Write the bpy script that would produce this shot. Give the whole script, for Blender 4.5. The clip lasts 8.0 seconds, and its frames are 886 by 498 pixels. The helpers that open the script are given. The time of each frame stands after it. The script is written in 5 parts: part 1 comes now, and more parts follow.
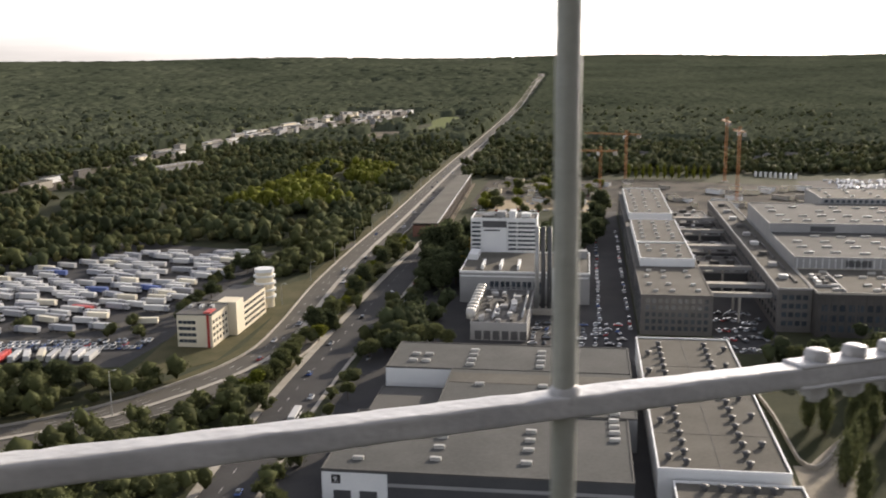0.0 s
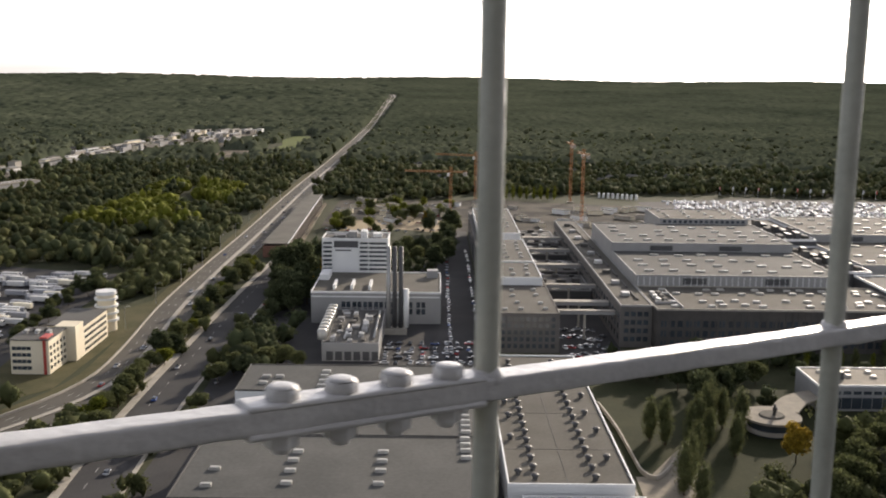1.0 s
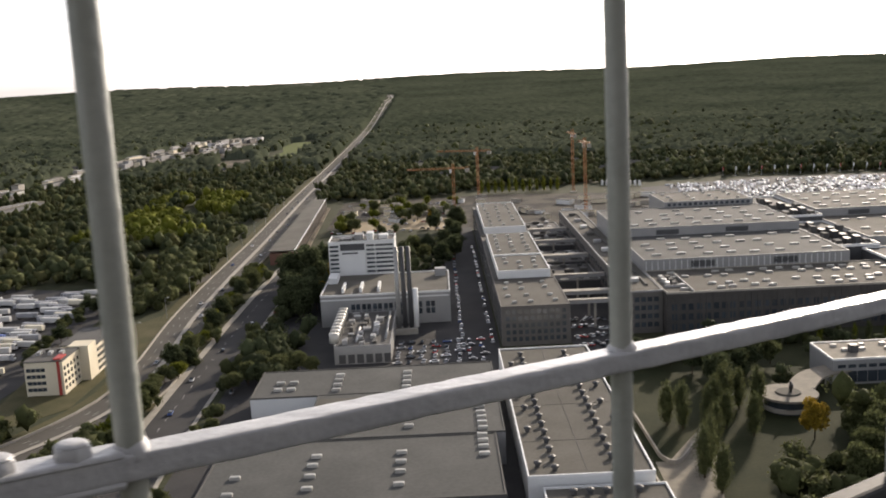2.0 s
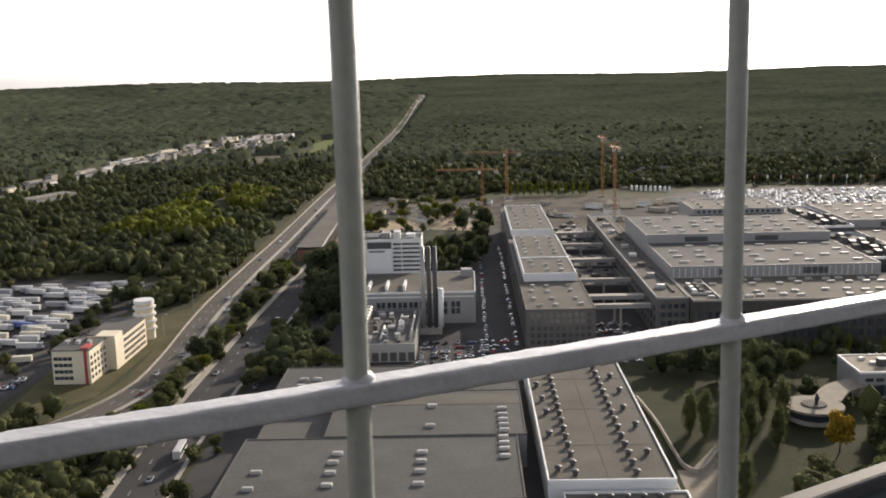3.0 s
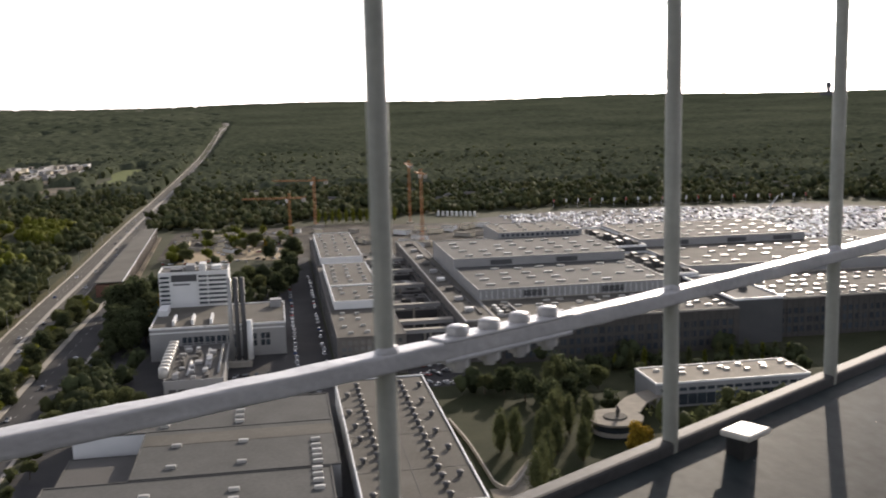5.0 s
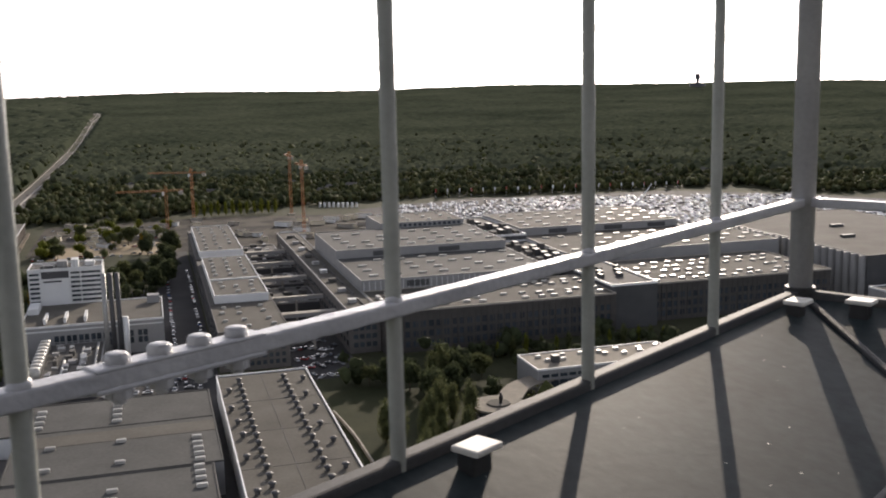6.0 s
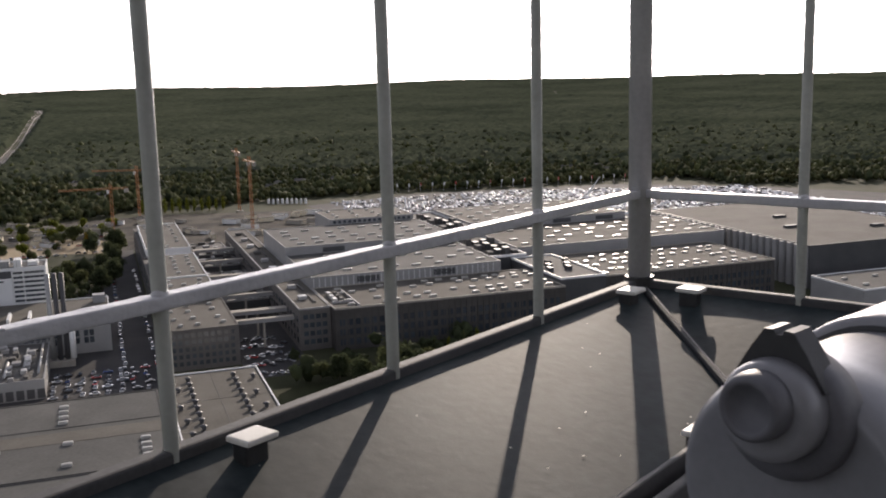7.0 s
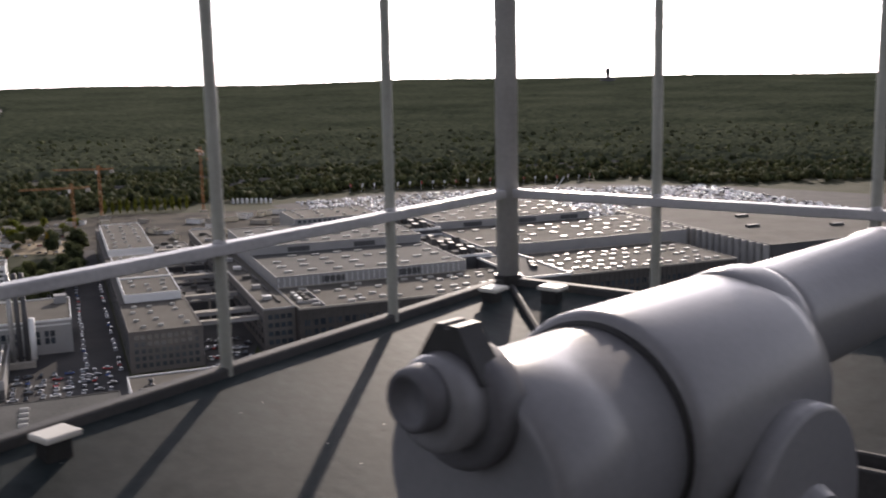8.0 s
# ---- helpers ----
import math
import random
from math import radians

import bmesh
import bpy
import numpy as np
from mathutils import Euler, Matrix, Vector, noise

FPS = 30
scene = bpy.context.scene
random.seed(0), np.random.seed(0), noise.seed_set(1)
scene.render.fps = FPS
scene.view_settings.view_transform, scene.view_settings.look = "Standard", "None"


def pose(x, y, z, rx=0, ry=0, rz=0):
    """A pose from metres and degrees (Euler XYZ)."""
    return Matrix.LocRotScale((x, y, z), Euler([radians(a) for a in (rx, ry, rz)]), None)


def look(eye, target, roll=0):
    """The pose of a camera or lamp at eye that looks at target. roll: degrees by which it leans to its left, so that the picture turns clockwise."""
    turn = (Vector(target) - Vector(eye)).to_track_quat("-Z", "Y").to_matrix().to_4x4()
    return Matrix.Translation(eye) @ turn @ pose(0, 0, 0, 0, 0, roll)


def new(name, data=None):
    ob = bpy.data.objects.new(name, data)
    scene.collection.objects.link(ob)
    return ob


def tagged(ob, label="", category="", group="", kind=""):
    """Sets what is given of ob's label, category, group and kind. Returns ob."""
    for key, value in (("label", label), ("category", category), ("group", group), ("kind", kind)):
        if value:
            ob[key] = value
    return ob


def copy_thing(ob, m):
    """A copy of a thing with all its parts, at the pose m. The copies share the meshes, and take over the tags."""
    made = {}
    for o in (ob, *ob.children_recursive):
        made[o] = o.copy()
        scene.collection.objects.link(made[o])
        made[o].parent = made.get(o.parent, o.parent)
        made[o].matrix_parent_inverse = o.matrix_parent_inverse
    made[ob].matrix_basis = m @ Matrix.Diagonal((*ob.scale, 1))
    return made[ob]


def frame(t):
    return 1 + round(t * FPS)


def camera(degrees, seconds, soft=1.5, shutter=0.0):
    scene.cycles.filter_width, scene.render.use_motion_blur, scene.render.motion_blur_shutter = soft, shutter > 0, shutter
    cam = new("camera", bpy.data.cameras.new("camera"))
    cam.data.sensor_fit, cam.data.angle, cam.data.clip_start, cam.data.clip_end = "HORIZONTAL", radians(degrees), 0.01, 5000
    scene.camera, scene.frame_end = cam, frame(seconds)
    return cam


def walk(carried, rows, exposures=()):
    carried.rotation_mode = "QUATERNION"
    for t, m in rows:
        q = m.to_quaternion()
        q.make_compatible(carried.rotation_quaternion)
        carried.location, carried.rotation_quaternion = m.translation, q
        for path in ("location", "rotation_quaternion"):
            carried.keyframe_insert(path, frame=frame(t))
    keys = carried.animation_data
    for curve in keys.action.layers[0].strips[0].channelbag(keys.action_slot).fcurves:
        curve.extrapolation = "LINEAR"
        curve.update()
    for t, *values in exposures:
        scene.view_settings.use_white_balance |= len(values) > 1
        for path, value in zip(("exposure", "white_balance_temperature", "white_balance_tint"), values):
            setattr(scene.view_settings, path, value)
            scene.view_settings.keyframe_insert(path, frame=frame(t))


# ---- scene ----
# the camera and its walk
cam = camera(47.4, 8.0, soft=1.9, shutter=0.3)
PATH = [
    (0, pose(-1.4580, -0.7559, 126.1073, 78.895, 0.539, -24.521)),
    (0.5, pose(-1.2276, -0.7379, 126.0744, 80.149, -1.559, -27.777)),
    (1, pose(-0.9986, -0.7074, 126.0439, 80.043, -0.722, -32.804)),
    (1.5, pose(-0.8330, -0.7079, 126.0391, 79.932, 1.201, -33.226)),
    (2, pose(-0.6755, -0.7347, 126.0461, 79.882, 2.783, -33.025)),
    (2.2, pose(-0.6203, -0.7673, 126.0504, 79.308, 1.384, -31.616)),
    (3.3, pose(-0.3235, -0.8001, 126.0259, 80.267, 1.396, -30.958)),
    (3.5, pose(-0.3046, -0.8456, 126.0321, 80.553, 0.568, -30.753)),
    (4, pose(-0.1716, -0.9126, 126.0326, 81.094, 0.652, -34.685)),
    (4.2, pose(-0.0872, -0.9311, 126.0278, 80.989, 0.455, -36.385)),
    (5.3, pose(0.4304, -0.8267, 126.0068, 80.893, 1.923, -45.353)),
    (5.5, pose(0.4707, -0.8505, 126.0110, 80.505, 1.873, -47.614)),
    (6, pose(0.5518, -0.9488, 126.0177, 80.581, 1.222, -48.785)),
    (6.5, pose(0.6480, -1.0564, 126.0102, 80.249, 0.883, -50.928)),
    (7, pose(0.6912, -1.1705, 126.0141, 80.234, 1.469, -51.679)),
    (7.5, pose(0.7358, -1.2543, 126.0205, 80.760, 1.436, -50.666)),
    (8, pose(0.8198, -1.3774, 126.0108, 80.164, 1.229, -53.603)),
]
EXPOSURES = [(0, 0.64, 6500, 16), (1, 0.54, 6500, 16), (2, 0.5, 6500, 16), (4.2, 0.54, 6450, 16), (5.3, 0.39, 6350, 18), (6, 0.22, 6350, 18), (6.5, -0.05, 6400, 18), (7, 0.17, 6300, 20), (7.5, -0.06, 6400, 20), (8, 0.16, 6250, 22)]
walk(cam, PATH, EXPOSURES)

# world: hazy low afternoon sun ahead and to the right
SUN_AZ, SUN_EL = 61.0, 18.0
world = bpy.data.worlds.new("sky")
scene.world = world
world.use_nodes = True
wn = world.node_tree.nodes
sky = wn.new("ShaderNodeTexSky")
sky.sky_type = "NISHITA"
sky.sun_disc = False
sky.sun_elevation, sky.sun_rotation = radians(SUN_EL), radians(SUN_AZ)
sky.altitude, sky.air_density, sky.dust_density, sky.ozone_density = 120, 0.8, 1.4, 0.8
wn["Background"].inputs["Strength"].default_value = 0.16
# thin high haze pales the sky, with faint streaks of cloud
haze = wn.new("ShaderNodeHueSaturation")
haze.inputs["Saturation"].default_value = 0.28
streak, coords, squash = wn.new("ShaderNodeTexNoise"), wn.new("ShaderNodeTexCoord"), wn.new("ShaderNodeMapping")
squash.inputs["Scale"].default_value = (3, 3, 26)
streak.inputs["Scale"].default_value, streak.inputs["Detail"].default_value = 1.2, 6
gain = wn.new("ShaderNodeMapRange")
gain.inputs["From Min"].default_value, gain.inputs["From Max"].default_value = 0.35, 0.7
gain.inputs["To Min"].default_value, gain.inputs["To Max"].default_value = 0.82, 1.2
wl = world.node_tree.links
wl.new(coords.outputs["Generated"], squash.inputs["Vector"]), wl.new(squash.outputs["Vector"], streak.inputs["Vector"])
wl.new(streak.outputs["Fac"], gain.inputs["Value"]), wl.new(gain.outputs[0], haze.inputs["Value"])
wl.new(sky.outputs["Color"], haze.inputs["Color"]), wl.new(haze.outputs["Color"], wn["Background"].inputs["Color"])
sun_data = bpy.data.lights.new("sun", "SUN")
sun_data.energy, sun_data.angle, sun_data.color = 3.8, radians(0.6), (1.0, 0.88, 0.68)
sun = new("sun", sun_data)
a, e = radians(SUN_AZ), radians(SUN_EL)
sun.matrix_world = look((0, 0, 200), (-math.sin(a) * math.cos(e), -math.cos(a) * math.cos(e), 200 - math.sin(e)))


# materials
def mat(name, c1, c2, rough=0.75, metal=0.0, big=0.2, fine=6.0, bump=0.1, vary=0.0, island=0.0, spec=0.4, stretch=None, sharp=False):
    """Two colours blended by a large and a fine noise, with fine relief; vary and island shift the value from piece to piece."""
    m = bpy.data.materials.new(name)
    m.use_nodes = True
    n, l = m.node_tree.nodes, m.node_tree.links
    b = n["Principled BSDF"]
    geo = n.new("ShaderNodeNewGeometry")
    src = geo.outputs["Position"]
    if stretch:
        mp = n.new("ShaderNodeMapping")
        mp.inputs["Scale"].default_value = stretch
        l.new(src, mp.inputs["Vector"])
        src = mp.outputs["Vector"]
    n1, n2 = n.new("ShaderNodeTexNoise"), n.new("ShaderNodeTexNoise")
    n1.inputs["Scale"].default_value, n2.inputs["Scale"].default_value = big, fine
    n1.inputs["Detail"].default_value, n2.inputs["Detail"].default_value = 5, 4
    l.new(src, n1.inputs["Vector"]), l.new(src, n2.inputs["Vector"])
    add = n.new("ShaderNodeMath")
    add.operation = "MULTIPLY_ADD"
    l.new(n1.outputs["Fac"], add.inputs[0])
    add.inputs[1].default_value = 0.65
    half = n.new("ShaderNodeMath")
    half.operation = "MULTIPLY"
    half.inputs[1].default_value = 0.35
    l.new(n2.outputs["Fac"], half.inputs[0])
    l.new(half.outputs[0], add.inputs[2])
    ramp = n.new("ShaderNodeValToRGB")
    lo, hi = (0.44, 0.54) if sharp else (0.3, 0.7)
    ramp.color_ramp.elements[0].position, ramp.color_ramp.elements[1].position = lo, hi
    ramp.color_ramp.elements[0].color, ramp.color_ramp.elements[1].color = (*c1, 1), (*c2, 1)
    l.new(add.outputs[0], ramp.inputs["Fac"])
    col = ramp.outputs["Color"]
    for amount, kind in ((vary, "ShaderNodeObjectInfo"), (island, "ShaderNodeNewGeometry")):
        if amount:
            info = n.new(kind)
            rnd = info.outputs["Random"] if kind == "ShaderNodeObjectInfo" else info.outputs["Random Per Island"]
            mr = n.new("ShaderNodeMapRange")
            mr.inputs["To Min"].default_value, mr.inputs["To Max"].default_value = 1 - amount, 1 + amount
            l.new(rnd, mr.inputs["Value"])
            hs = n.new("ShaderNodeHueSaturation")
            l.new(mr.outputs[0], hs.inputs["Value"])
            l.new(col, hs.inputs["Color"])
            col = hs.outputs["Color"]
    l.new(col, b.inputs["Base Color"])
    b.inputs["Roughness"].default_value, b.inputs["Metallic"].default_value = rough, metal
    b.inputs["Specular IOR Level"].default_value = spec
    if bump:
        bp = n.new("ShaderNodeBump")
        bp.inputs["Strength"].default_value = bump
        bp.inputs["Distance"].default_value = 0.3 / fine
        l.new(n2.outputs["Fac"], bp.inputs["Height"])
        l.new(bp.outputs["Normal"], b.inputs["Normal"])
    return m


M_bar = mat("cage_paint", (0.31, 0.32, 0.28), (0.44, 0.45, 0.4), 0.4, 0, 9, 95, 0.5)
M_rail = mat("rail_paint", (0.4, 0.4, 0.41), (0.56, 0.56, 0.56), 0.3, 0, 9, 95, 0.5)
M_rust = mat("rust", (0.10, 0.05, 0.03), (0.2, 0.13, 0.09), 0.9, 0, 20, 200, 0.3)
M_sheet = mat("sheet_metal", (0.014, 0.02, 0.022), (0.046, 0.058, 0.06), 0.6, 0.0, 4.5, 38, 0.08, spec=0.07)
M_lip = mat("lip_metal", (0.05, 0.05, 0.052), (0.095, 0.095, 0.094), 0.68, 0.0, 4, 90, 0.1, spec=0.22)
M_block = mat("block_paint", (0.62, 0.6, 0.54), (0.74, 0.72, 0.66), 0.5, 0, 10, 140, 0.15)
M_dark = mat("dark_metal", (0.03, 0.03, 0.03), (0.06, 0.06, 0.06), 0.5, 0.2, 5, 60, 0.1)
M_scope = mat("scope_enamel", (0.215, 0.215, 0.228), (0.268, 0.268, 0.278), 0.27, 0, 3, 120, 0.05)
M_scope2 = mat("scope_grey", (0.1, 0.1, 0.11), (0.15, 0.15, 0.16), 0.5, 0, 5, 120, 0.08)
M_lens = mat("eyepiece_glass", (0.02, 0.02, 0.025), (0.03, 0.03, 0.035), 0.08, 0, 5, 60, 0)
M_deck = mat("deck_plate", (0.08, 0.08, 0.08), (0.13, 0.13, 0.125), 0.7, 0, 2, 30, 0.15)
M_core = mat("tower_panel", (0.07, 0.072, 0.07), (0.11, 0.11, 0.105), 0.6, 0, 1, 20, 0.05)
M_ground = mat("ground", (0.03, 0.038, 0.018), (0.075, 0.075, 0.045), 0.95, 0, 0.03, 0.6, 0.2, spec=0.1)
M_asphalt = mat("asphalt", (0.04, 0.04, 0.042), (0.07, 0.068, 0.066), 0.9, 0, 0.06, 1.2, 0.1, spec=0.15)
M_asphalt2 = mat("pale_asphalt", (0.078, 0.073, 0.064), (0.122, 0.112, 0.096), 0.85, 0, 0.06, 1.2, 0.1, spec=0.12)
M_concrete = mat("concrete", (0.28, 0.26, 0.22), (0.4, 0.37, 0.32), 0.85, 0, 0.3, 3, 0.1)
M_sand = mat("sand", (0.28, 0.22, 0.14), (0.42, 0.35, 0.24), 0.95, 0, 0.05, 0.8, 0.2, spec=0.12)
M_dirt = mat("dirt", (0.055, 0.05, 0.038), (0.16, 0.135, 0.1), 0.95, 0, 0.025, 0.4, 0.2, sharp=True, spec=0.12)
M_grass = mat("grass", (0.06, 0.085, 0.018), (0.13, 0.15, 0.04), 0.95, 0, 0.05, 0.9, 0.2, spec=0.12)
M_mark = mat("road_marking", (0.35, 0.35, 0.33), (0.5, 0.5, 0.48), 0.7, 0, 1, 9, 0)
M_earth = mat("site_earth", (0.026, 0.024, 0.02), (0.075, 0.066, 0.052), 0.95, 0, 0.04, 0.5, 0.2, sharp=True, spec=0.12)
M_roof = mat("roof_felt", (0.058, 0.06, 0.057), (0.104, 0.104, 0.098), 0.9, 0, 0.05, 0.8, 0.05, spec=0.2)
M_roof2 = mat("roof_gravel", (0.074, 0.069, 0.058), (0.128, 0.12, 0.102), 0.92, 0, 0.06, 0.9, 0.08, spec=0.2)
M_roof3 = mat("roof_dark", (0.07, 0.068, 0.062), (0.1, 0.096, 0.09), 0.9, 0, 0.05, 0.9, 0.05)
M_wall = mat("white_cladding", (0.62, 0.63, 0.62), (0.72, 0.72, 0.7), 0.6, 0, 0.1, 2, 0.03)
M_wall2 = mat("grey_cladding", (0.24, 0.24, 0.235), (0.31, 0.305, 0.295), 0.6, 0, 0.1, 2, 0.03)
M_wall3 = mat("dark_cladding", (0.05, 0.052, 0.055), (0.08, 0.08, 0.08), 0.55, 0, 0.1, 2, 0.03)
M_brick = mat("brown_masonry", (0.09, 0.084, 0.077), (0.13, 0.12, 0.11), 0.85, 0, 0.2, 2, 0.05)
M_cream = mat("cream_plaster", (0.62, 0.55, 0.4), (0.72, 0.65, 0.5), 0.8, 0, 0.1, 2, 0.03)
M_red = mat("red_paint", (0.35, 0.04, 0.03), (0.45, 0.07, 0.05), 0.5, 0, 0.5, 4, 0.02, vary=0.2)
M_trim = mat("white_trim", (0.7, 0.7, 0.69), (0.8, 0.8, 0.78), 0.5, 0, 0.5, 4, 0.02)
M_glass = mat("window_glass", (0.03, 0.04, 0.05), (0.06, 0.07, 0.08), 0.12, 0, 0.3, 2, 0, vary=0.3, spec=0.7)
M_dome = mat("skylight_plastic", (0.34, 0.33, 0.3), (0.5, 0.485, 0.44), 0.34, 0, 0.6, 3, 0, vary=0.15)
M_plant = mat("galvanised_metal", (0.35, 0.35, 0.34), (0.5, 0.5, 0.48), 0.45, 0.4, 0.6, 5, 0.05, vary=0.25)
M_orange = mat("crane_orange", (0.33, 0.14, 0.05), (0.42, 0.2, 0.08), 0.5, 0, 0.3, 3, 0.02)
M_bark = mat("bark", (0.05, 0.035, 0.02), (0.1, 0.075, 0.05), 0.95, 0, 0.5, 6, 0.3)
M_leaf = mat("foliage", (0.07, 0.081, 0.033), (0.128, 0.137, 0.062), 0.7, 0, 0.02, 0.5, 0, island=0.35, spec=0.03)
M_leaf_y = mat("yellowing_foliage", (0.085, 0.105, 0.015), (0.18, 0.185, 0.03), 0.7, 0, 0.03, 0.5, 0, island=0.4, spec=0.03)
M_leaf_o = mat("autumn_foliage", (0.22, 0.15, 0.02), (0.32, 0.22, 0.03), 0.7, 0, 0.05, 0.5, 0, island=0.4, spec=0.03)
M_leaf_d = mat("dark_foliage", (0.046, 0.058, 0.03), (0.086, 0.1, 0.05), 0.75, 0, 0.02, 0.4, 0, island=0.4, spec=0.02)
M_leaf_b = mat("olive_foliage", (0.085, 0.088, 0.036), (0.13, 0.126, 0.056), 0.75, 0, 0.02, 0.4, 0, island=0.4, spec=0.02)
# paler leaf colour makes up for far crowns being dark against the sun
M_leaf_m = mat("lightened_far_foliage", (0.095, 0.108, 0.066), (0.15, 0.158, 0.1), 0.85, 0, 0.006, 0.3, 0, island=0.4, spec=0.0)


def leafy(m, share=0.4):
    """Leaves pass some of the light that falls on their far side."""
    n, l = m.node_tree.nodes, m.node_tree.links
    b = n["Principled BSDF"]
    thin, mix = n.new("ShaderNodeBsdfTranslucent"), n.new("ShaderNodeMixShader")
    mix.inputs["Fac"].default_value = share
    l.new(b.inputs["Base Color"].links[0].from_socket, thin.inputs["Color"])
    l.new(b.outputs["BSDF"], mix.inputs[1]), l.new(thin.outputs["BSDF"], mix.inputs[2])
    l.new(mix.outputs["Shader"], n["Material Output"].inputs["Surface"])


for m in (M_leaf, M_leaf_y, M_leaf_o, M_leaf_d, M_leaf_b, M_leaf_m):
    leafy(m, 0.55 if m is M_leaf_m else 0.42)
M_canopy = mat("far_canopy", (0.034, 0.043, 0.028), (0.09, 0.099, 0.066), 1.0, 0, 0.0035, 0.06, 0, spec=0.0)
# lawn colour is darkened to carry the shade over the garden
M_lawn = mat("shade_toned_lawn", (0.02, 0.027, 0.012), (0.05, 0.052, 0.026), 0.95, 0, 0.06, 0.9, 0.2, spec=0.1)
M_verge = mat("dry_verge", (0.055, 0.058, 0.026), (0.12, 0.105, 0.058), 0.95, 0, 0.08, 0.9, 0.2, spec=0.1)
M_tan = mat("tan_roof", (0.19, 0.172, 0.14), (0.28, 0.25, 0.2), 0.88, 0, 0.3, 2, 0.08, spec=0.2)
# masonry darkened to put the hall front's shade into its colour
M_shadebrick = mat("shaded_masonry", (0.05, 0.047, 0.044), (0.085, 0.078, 0.07), 0.85, 0, 0.2, 2, 0.05)
M_redbrick = mat("red_brick", (0.13, 0.062, 0.042), (0.2, 0.105, 0.075), 0.88, 0, 0.2, 2, 0.05)
M_car = [mat("car_paint_" + n, c, tuple(min(1, x * 1.1) for x in c), 0.2, 0.1, 1, 5, 0, vary=0.2, spec=0.6) for n, c in
         (("white", (0.72, 0.72, 0.72)), ("silver", (0.42, 0.43, 0.45)), ("black", (0.03, 0.03, 0.035)), ("blue", (0.05, 0.09, 0.25)), ("red", (0.35, 0.04, 0.04)))]
M_tarp = [mat("trailer_" + n, c, tuple(min(1, x * 1.12) for x in c), 0.5, 0, 0.3, 3, 0.02, vary=0.15) for n, c in
          (("white", (0.46, 0.46, 0.45)), ("grey", (0.26, 0.27, 0.29)), ("blue", (0.08, 0.12, 0.3)), ("red", (0.45, 0.06, 0.05)), ("cream", (0.6, 0.56, 0.45)))]
M_rubber = mat("rubber", (0.015, 0.015, 0.015), (0.03, 0.03, 0.03), 0.9, 0, 2, 20, 0)
M_black = mat("sign_black", (0.02, 0.02, 0.02), (0.03, 0.03, 0.03), 0.6, 0, 1, 5, 0)
M_statue = mat("bronze", (0.03, 0.03, 0.028), (0.06, 0.055, 0.05), 0.5, 0.3, 2, 20, 0.1)

# the town lies turned against the tower's platform
TURN = -32.5
TOWN = Matrix.Rotation(radians(TURN), 4, "Z")


# builders
def box(bm, x0, x1, y0, y1, z0, z1, bevel=0.0):
    r = bmesh.ops.create_cube(bm, size=1, matrix=Matrix.LocRotScale(((x0 + x1) / 2, (y0 + y1) / 2, (z0 + z1) / 2), None, (x1 - x0, y1 - y0, z1 - z0)))
    if bevel:
        edges = list({ed for v in r["verts"] for ed in v.link_edges})
        bmesh.ops.bevel(bm, geom=edges, offset=bevel, segments=2, affect="EDGES", profile=0.5)


def rod(bm, p0, p1, r0, r1=None, n=12, caps=True):
    p0, p1 = Vector(p0), Vector(p1)
    d = p1 - p0
    m = Matrix.Translation((p0 + p1) / 2) @ d.to_track_quat("Z", "Y").to_matrix().to_4x4()
    return bmesh.ops.create_cone(bm, cap_ends=caps, segments=n, radius1=r0, radius2=r0 if r1 is None else r1, depth=d.length, matrix=m)["verts"]


def prism(bm, outline, z0, z1):
    lo = [bm.verts.new((x, y, z0)) for x, y in outline]
    hi = [bm.verts.new((x, y, z1)) for x, y in outline]
    n = len(lo)
    for i in range(n):
        bm.faces.new((lo[i], lo[(i + 1) % n], hi[(i + 1) % n], hi[i]))
    bm.faces.new(hi)
    bm.faces.new(lo[::-1])
    bmesh.ops.recalc_face_normals(bm, faces=bm.faces)


def mesh_of(name, bm, material, smooth=False):
    me = bpy.data.meshes.new(name)
    bm.to_mesh(me)
    bm.free()
    me.materials.append(material)
    if smooth:
        for p in me.polygons:
            p.use_smooth = True
    return me


def part(name, bm, material, parent=None, label="", smooth=False):
    ob = new(name, mesh_of(name, bm, material, smooth) if isinstance(bm, bmesh.types.BMesh) else bm)
    if parent:
        ob.parent = parent
    return tagged(ob, label)


def thing(name, m, label, category, group="", kind=""):
    ob = new(name)
    ob.matrix_world = m
    return tagged(ob, label, category, group, kind)


def town(u, v, z=0, rz=0):
    return TOWN @ pose(u, v, z, 0, 0, rz)


def cube(name, dims, material, parent, label="", bevel=0.0):
    bm = bmesh.new()
    box(bm, *dims, bevel=bevel)
    return part(name, bm, material, parent, label)


def raw_mesh(name, verts, tris, material, smooth=False):
    me = bpy.data.meshes.new(name)
    verts, tris = np.asarray(verts, np.float32), np.asarray(tris, np.int32)
    k = tris.shape[1]
    me.vertices.add(len(verts))
    me.vertices.foreach_set("co", verts.ravel())
    me.loops.add(tris.size)
    me.loops.foreach_set("vertex_index", tris.ravel())
    me.polygons.add(len(tris))
    me.polygons.foreach_set("loop_start", np.arange(0, tris.size, k, dtype=np.int32))
    me.update(calc_edges=True)
    me.materials.append(material)
    if smooth:
        me.polygons.foreach_set("use_smooth", np.ones(len(tris), bool))
    return me


# ---------------------------------------------------------------- ground and roads
def rise(r):
    return 92.0 * max(0.0, (r - 2200) / 2740) ** 1.5


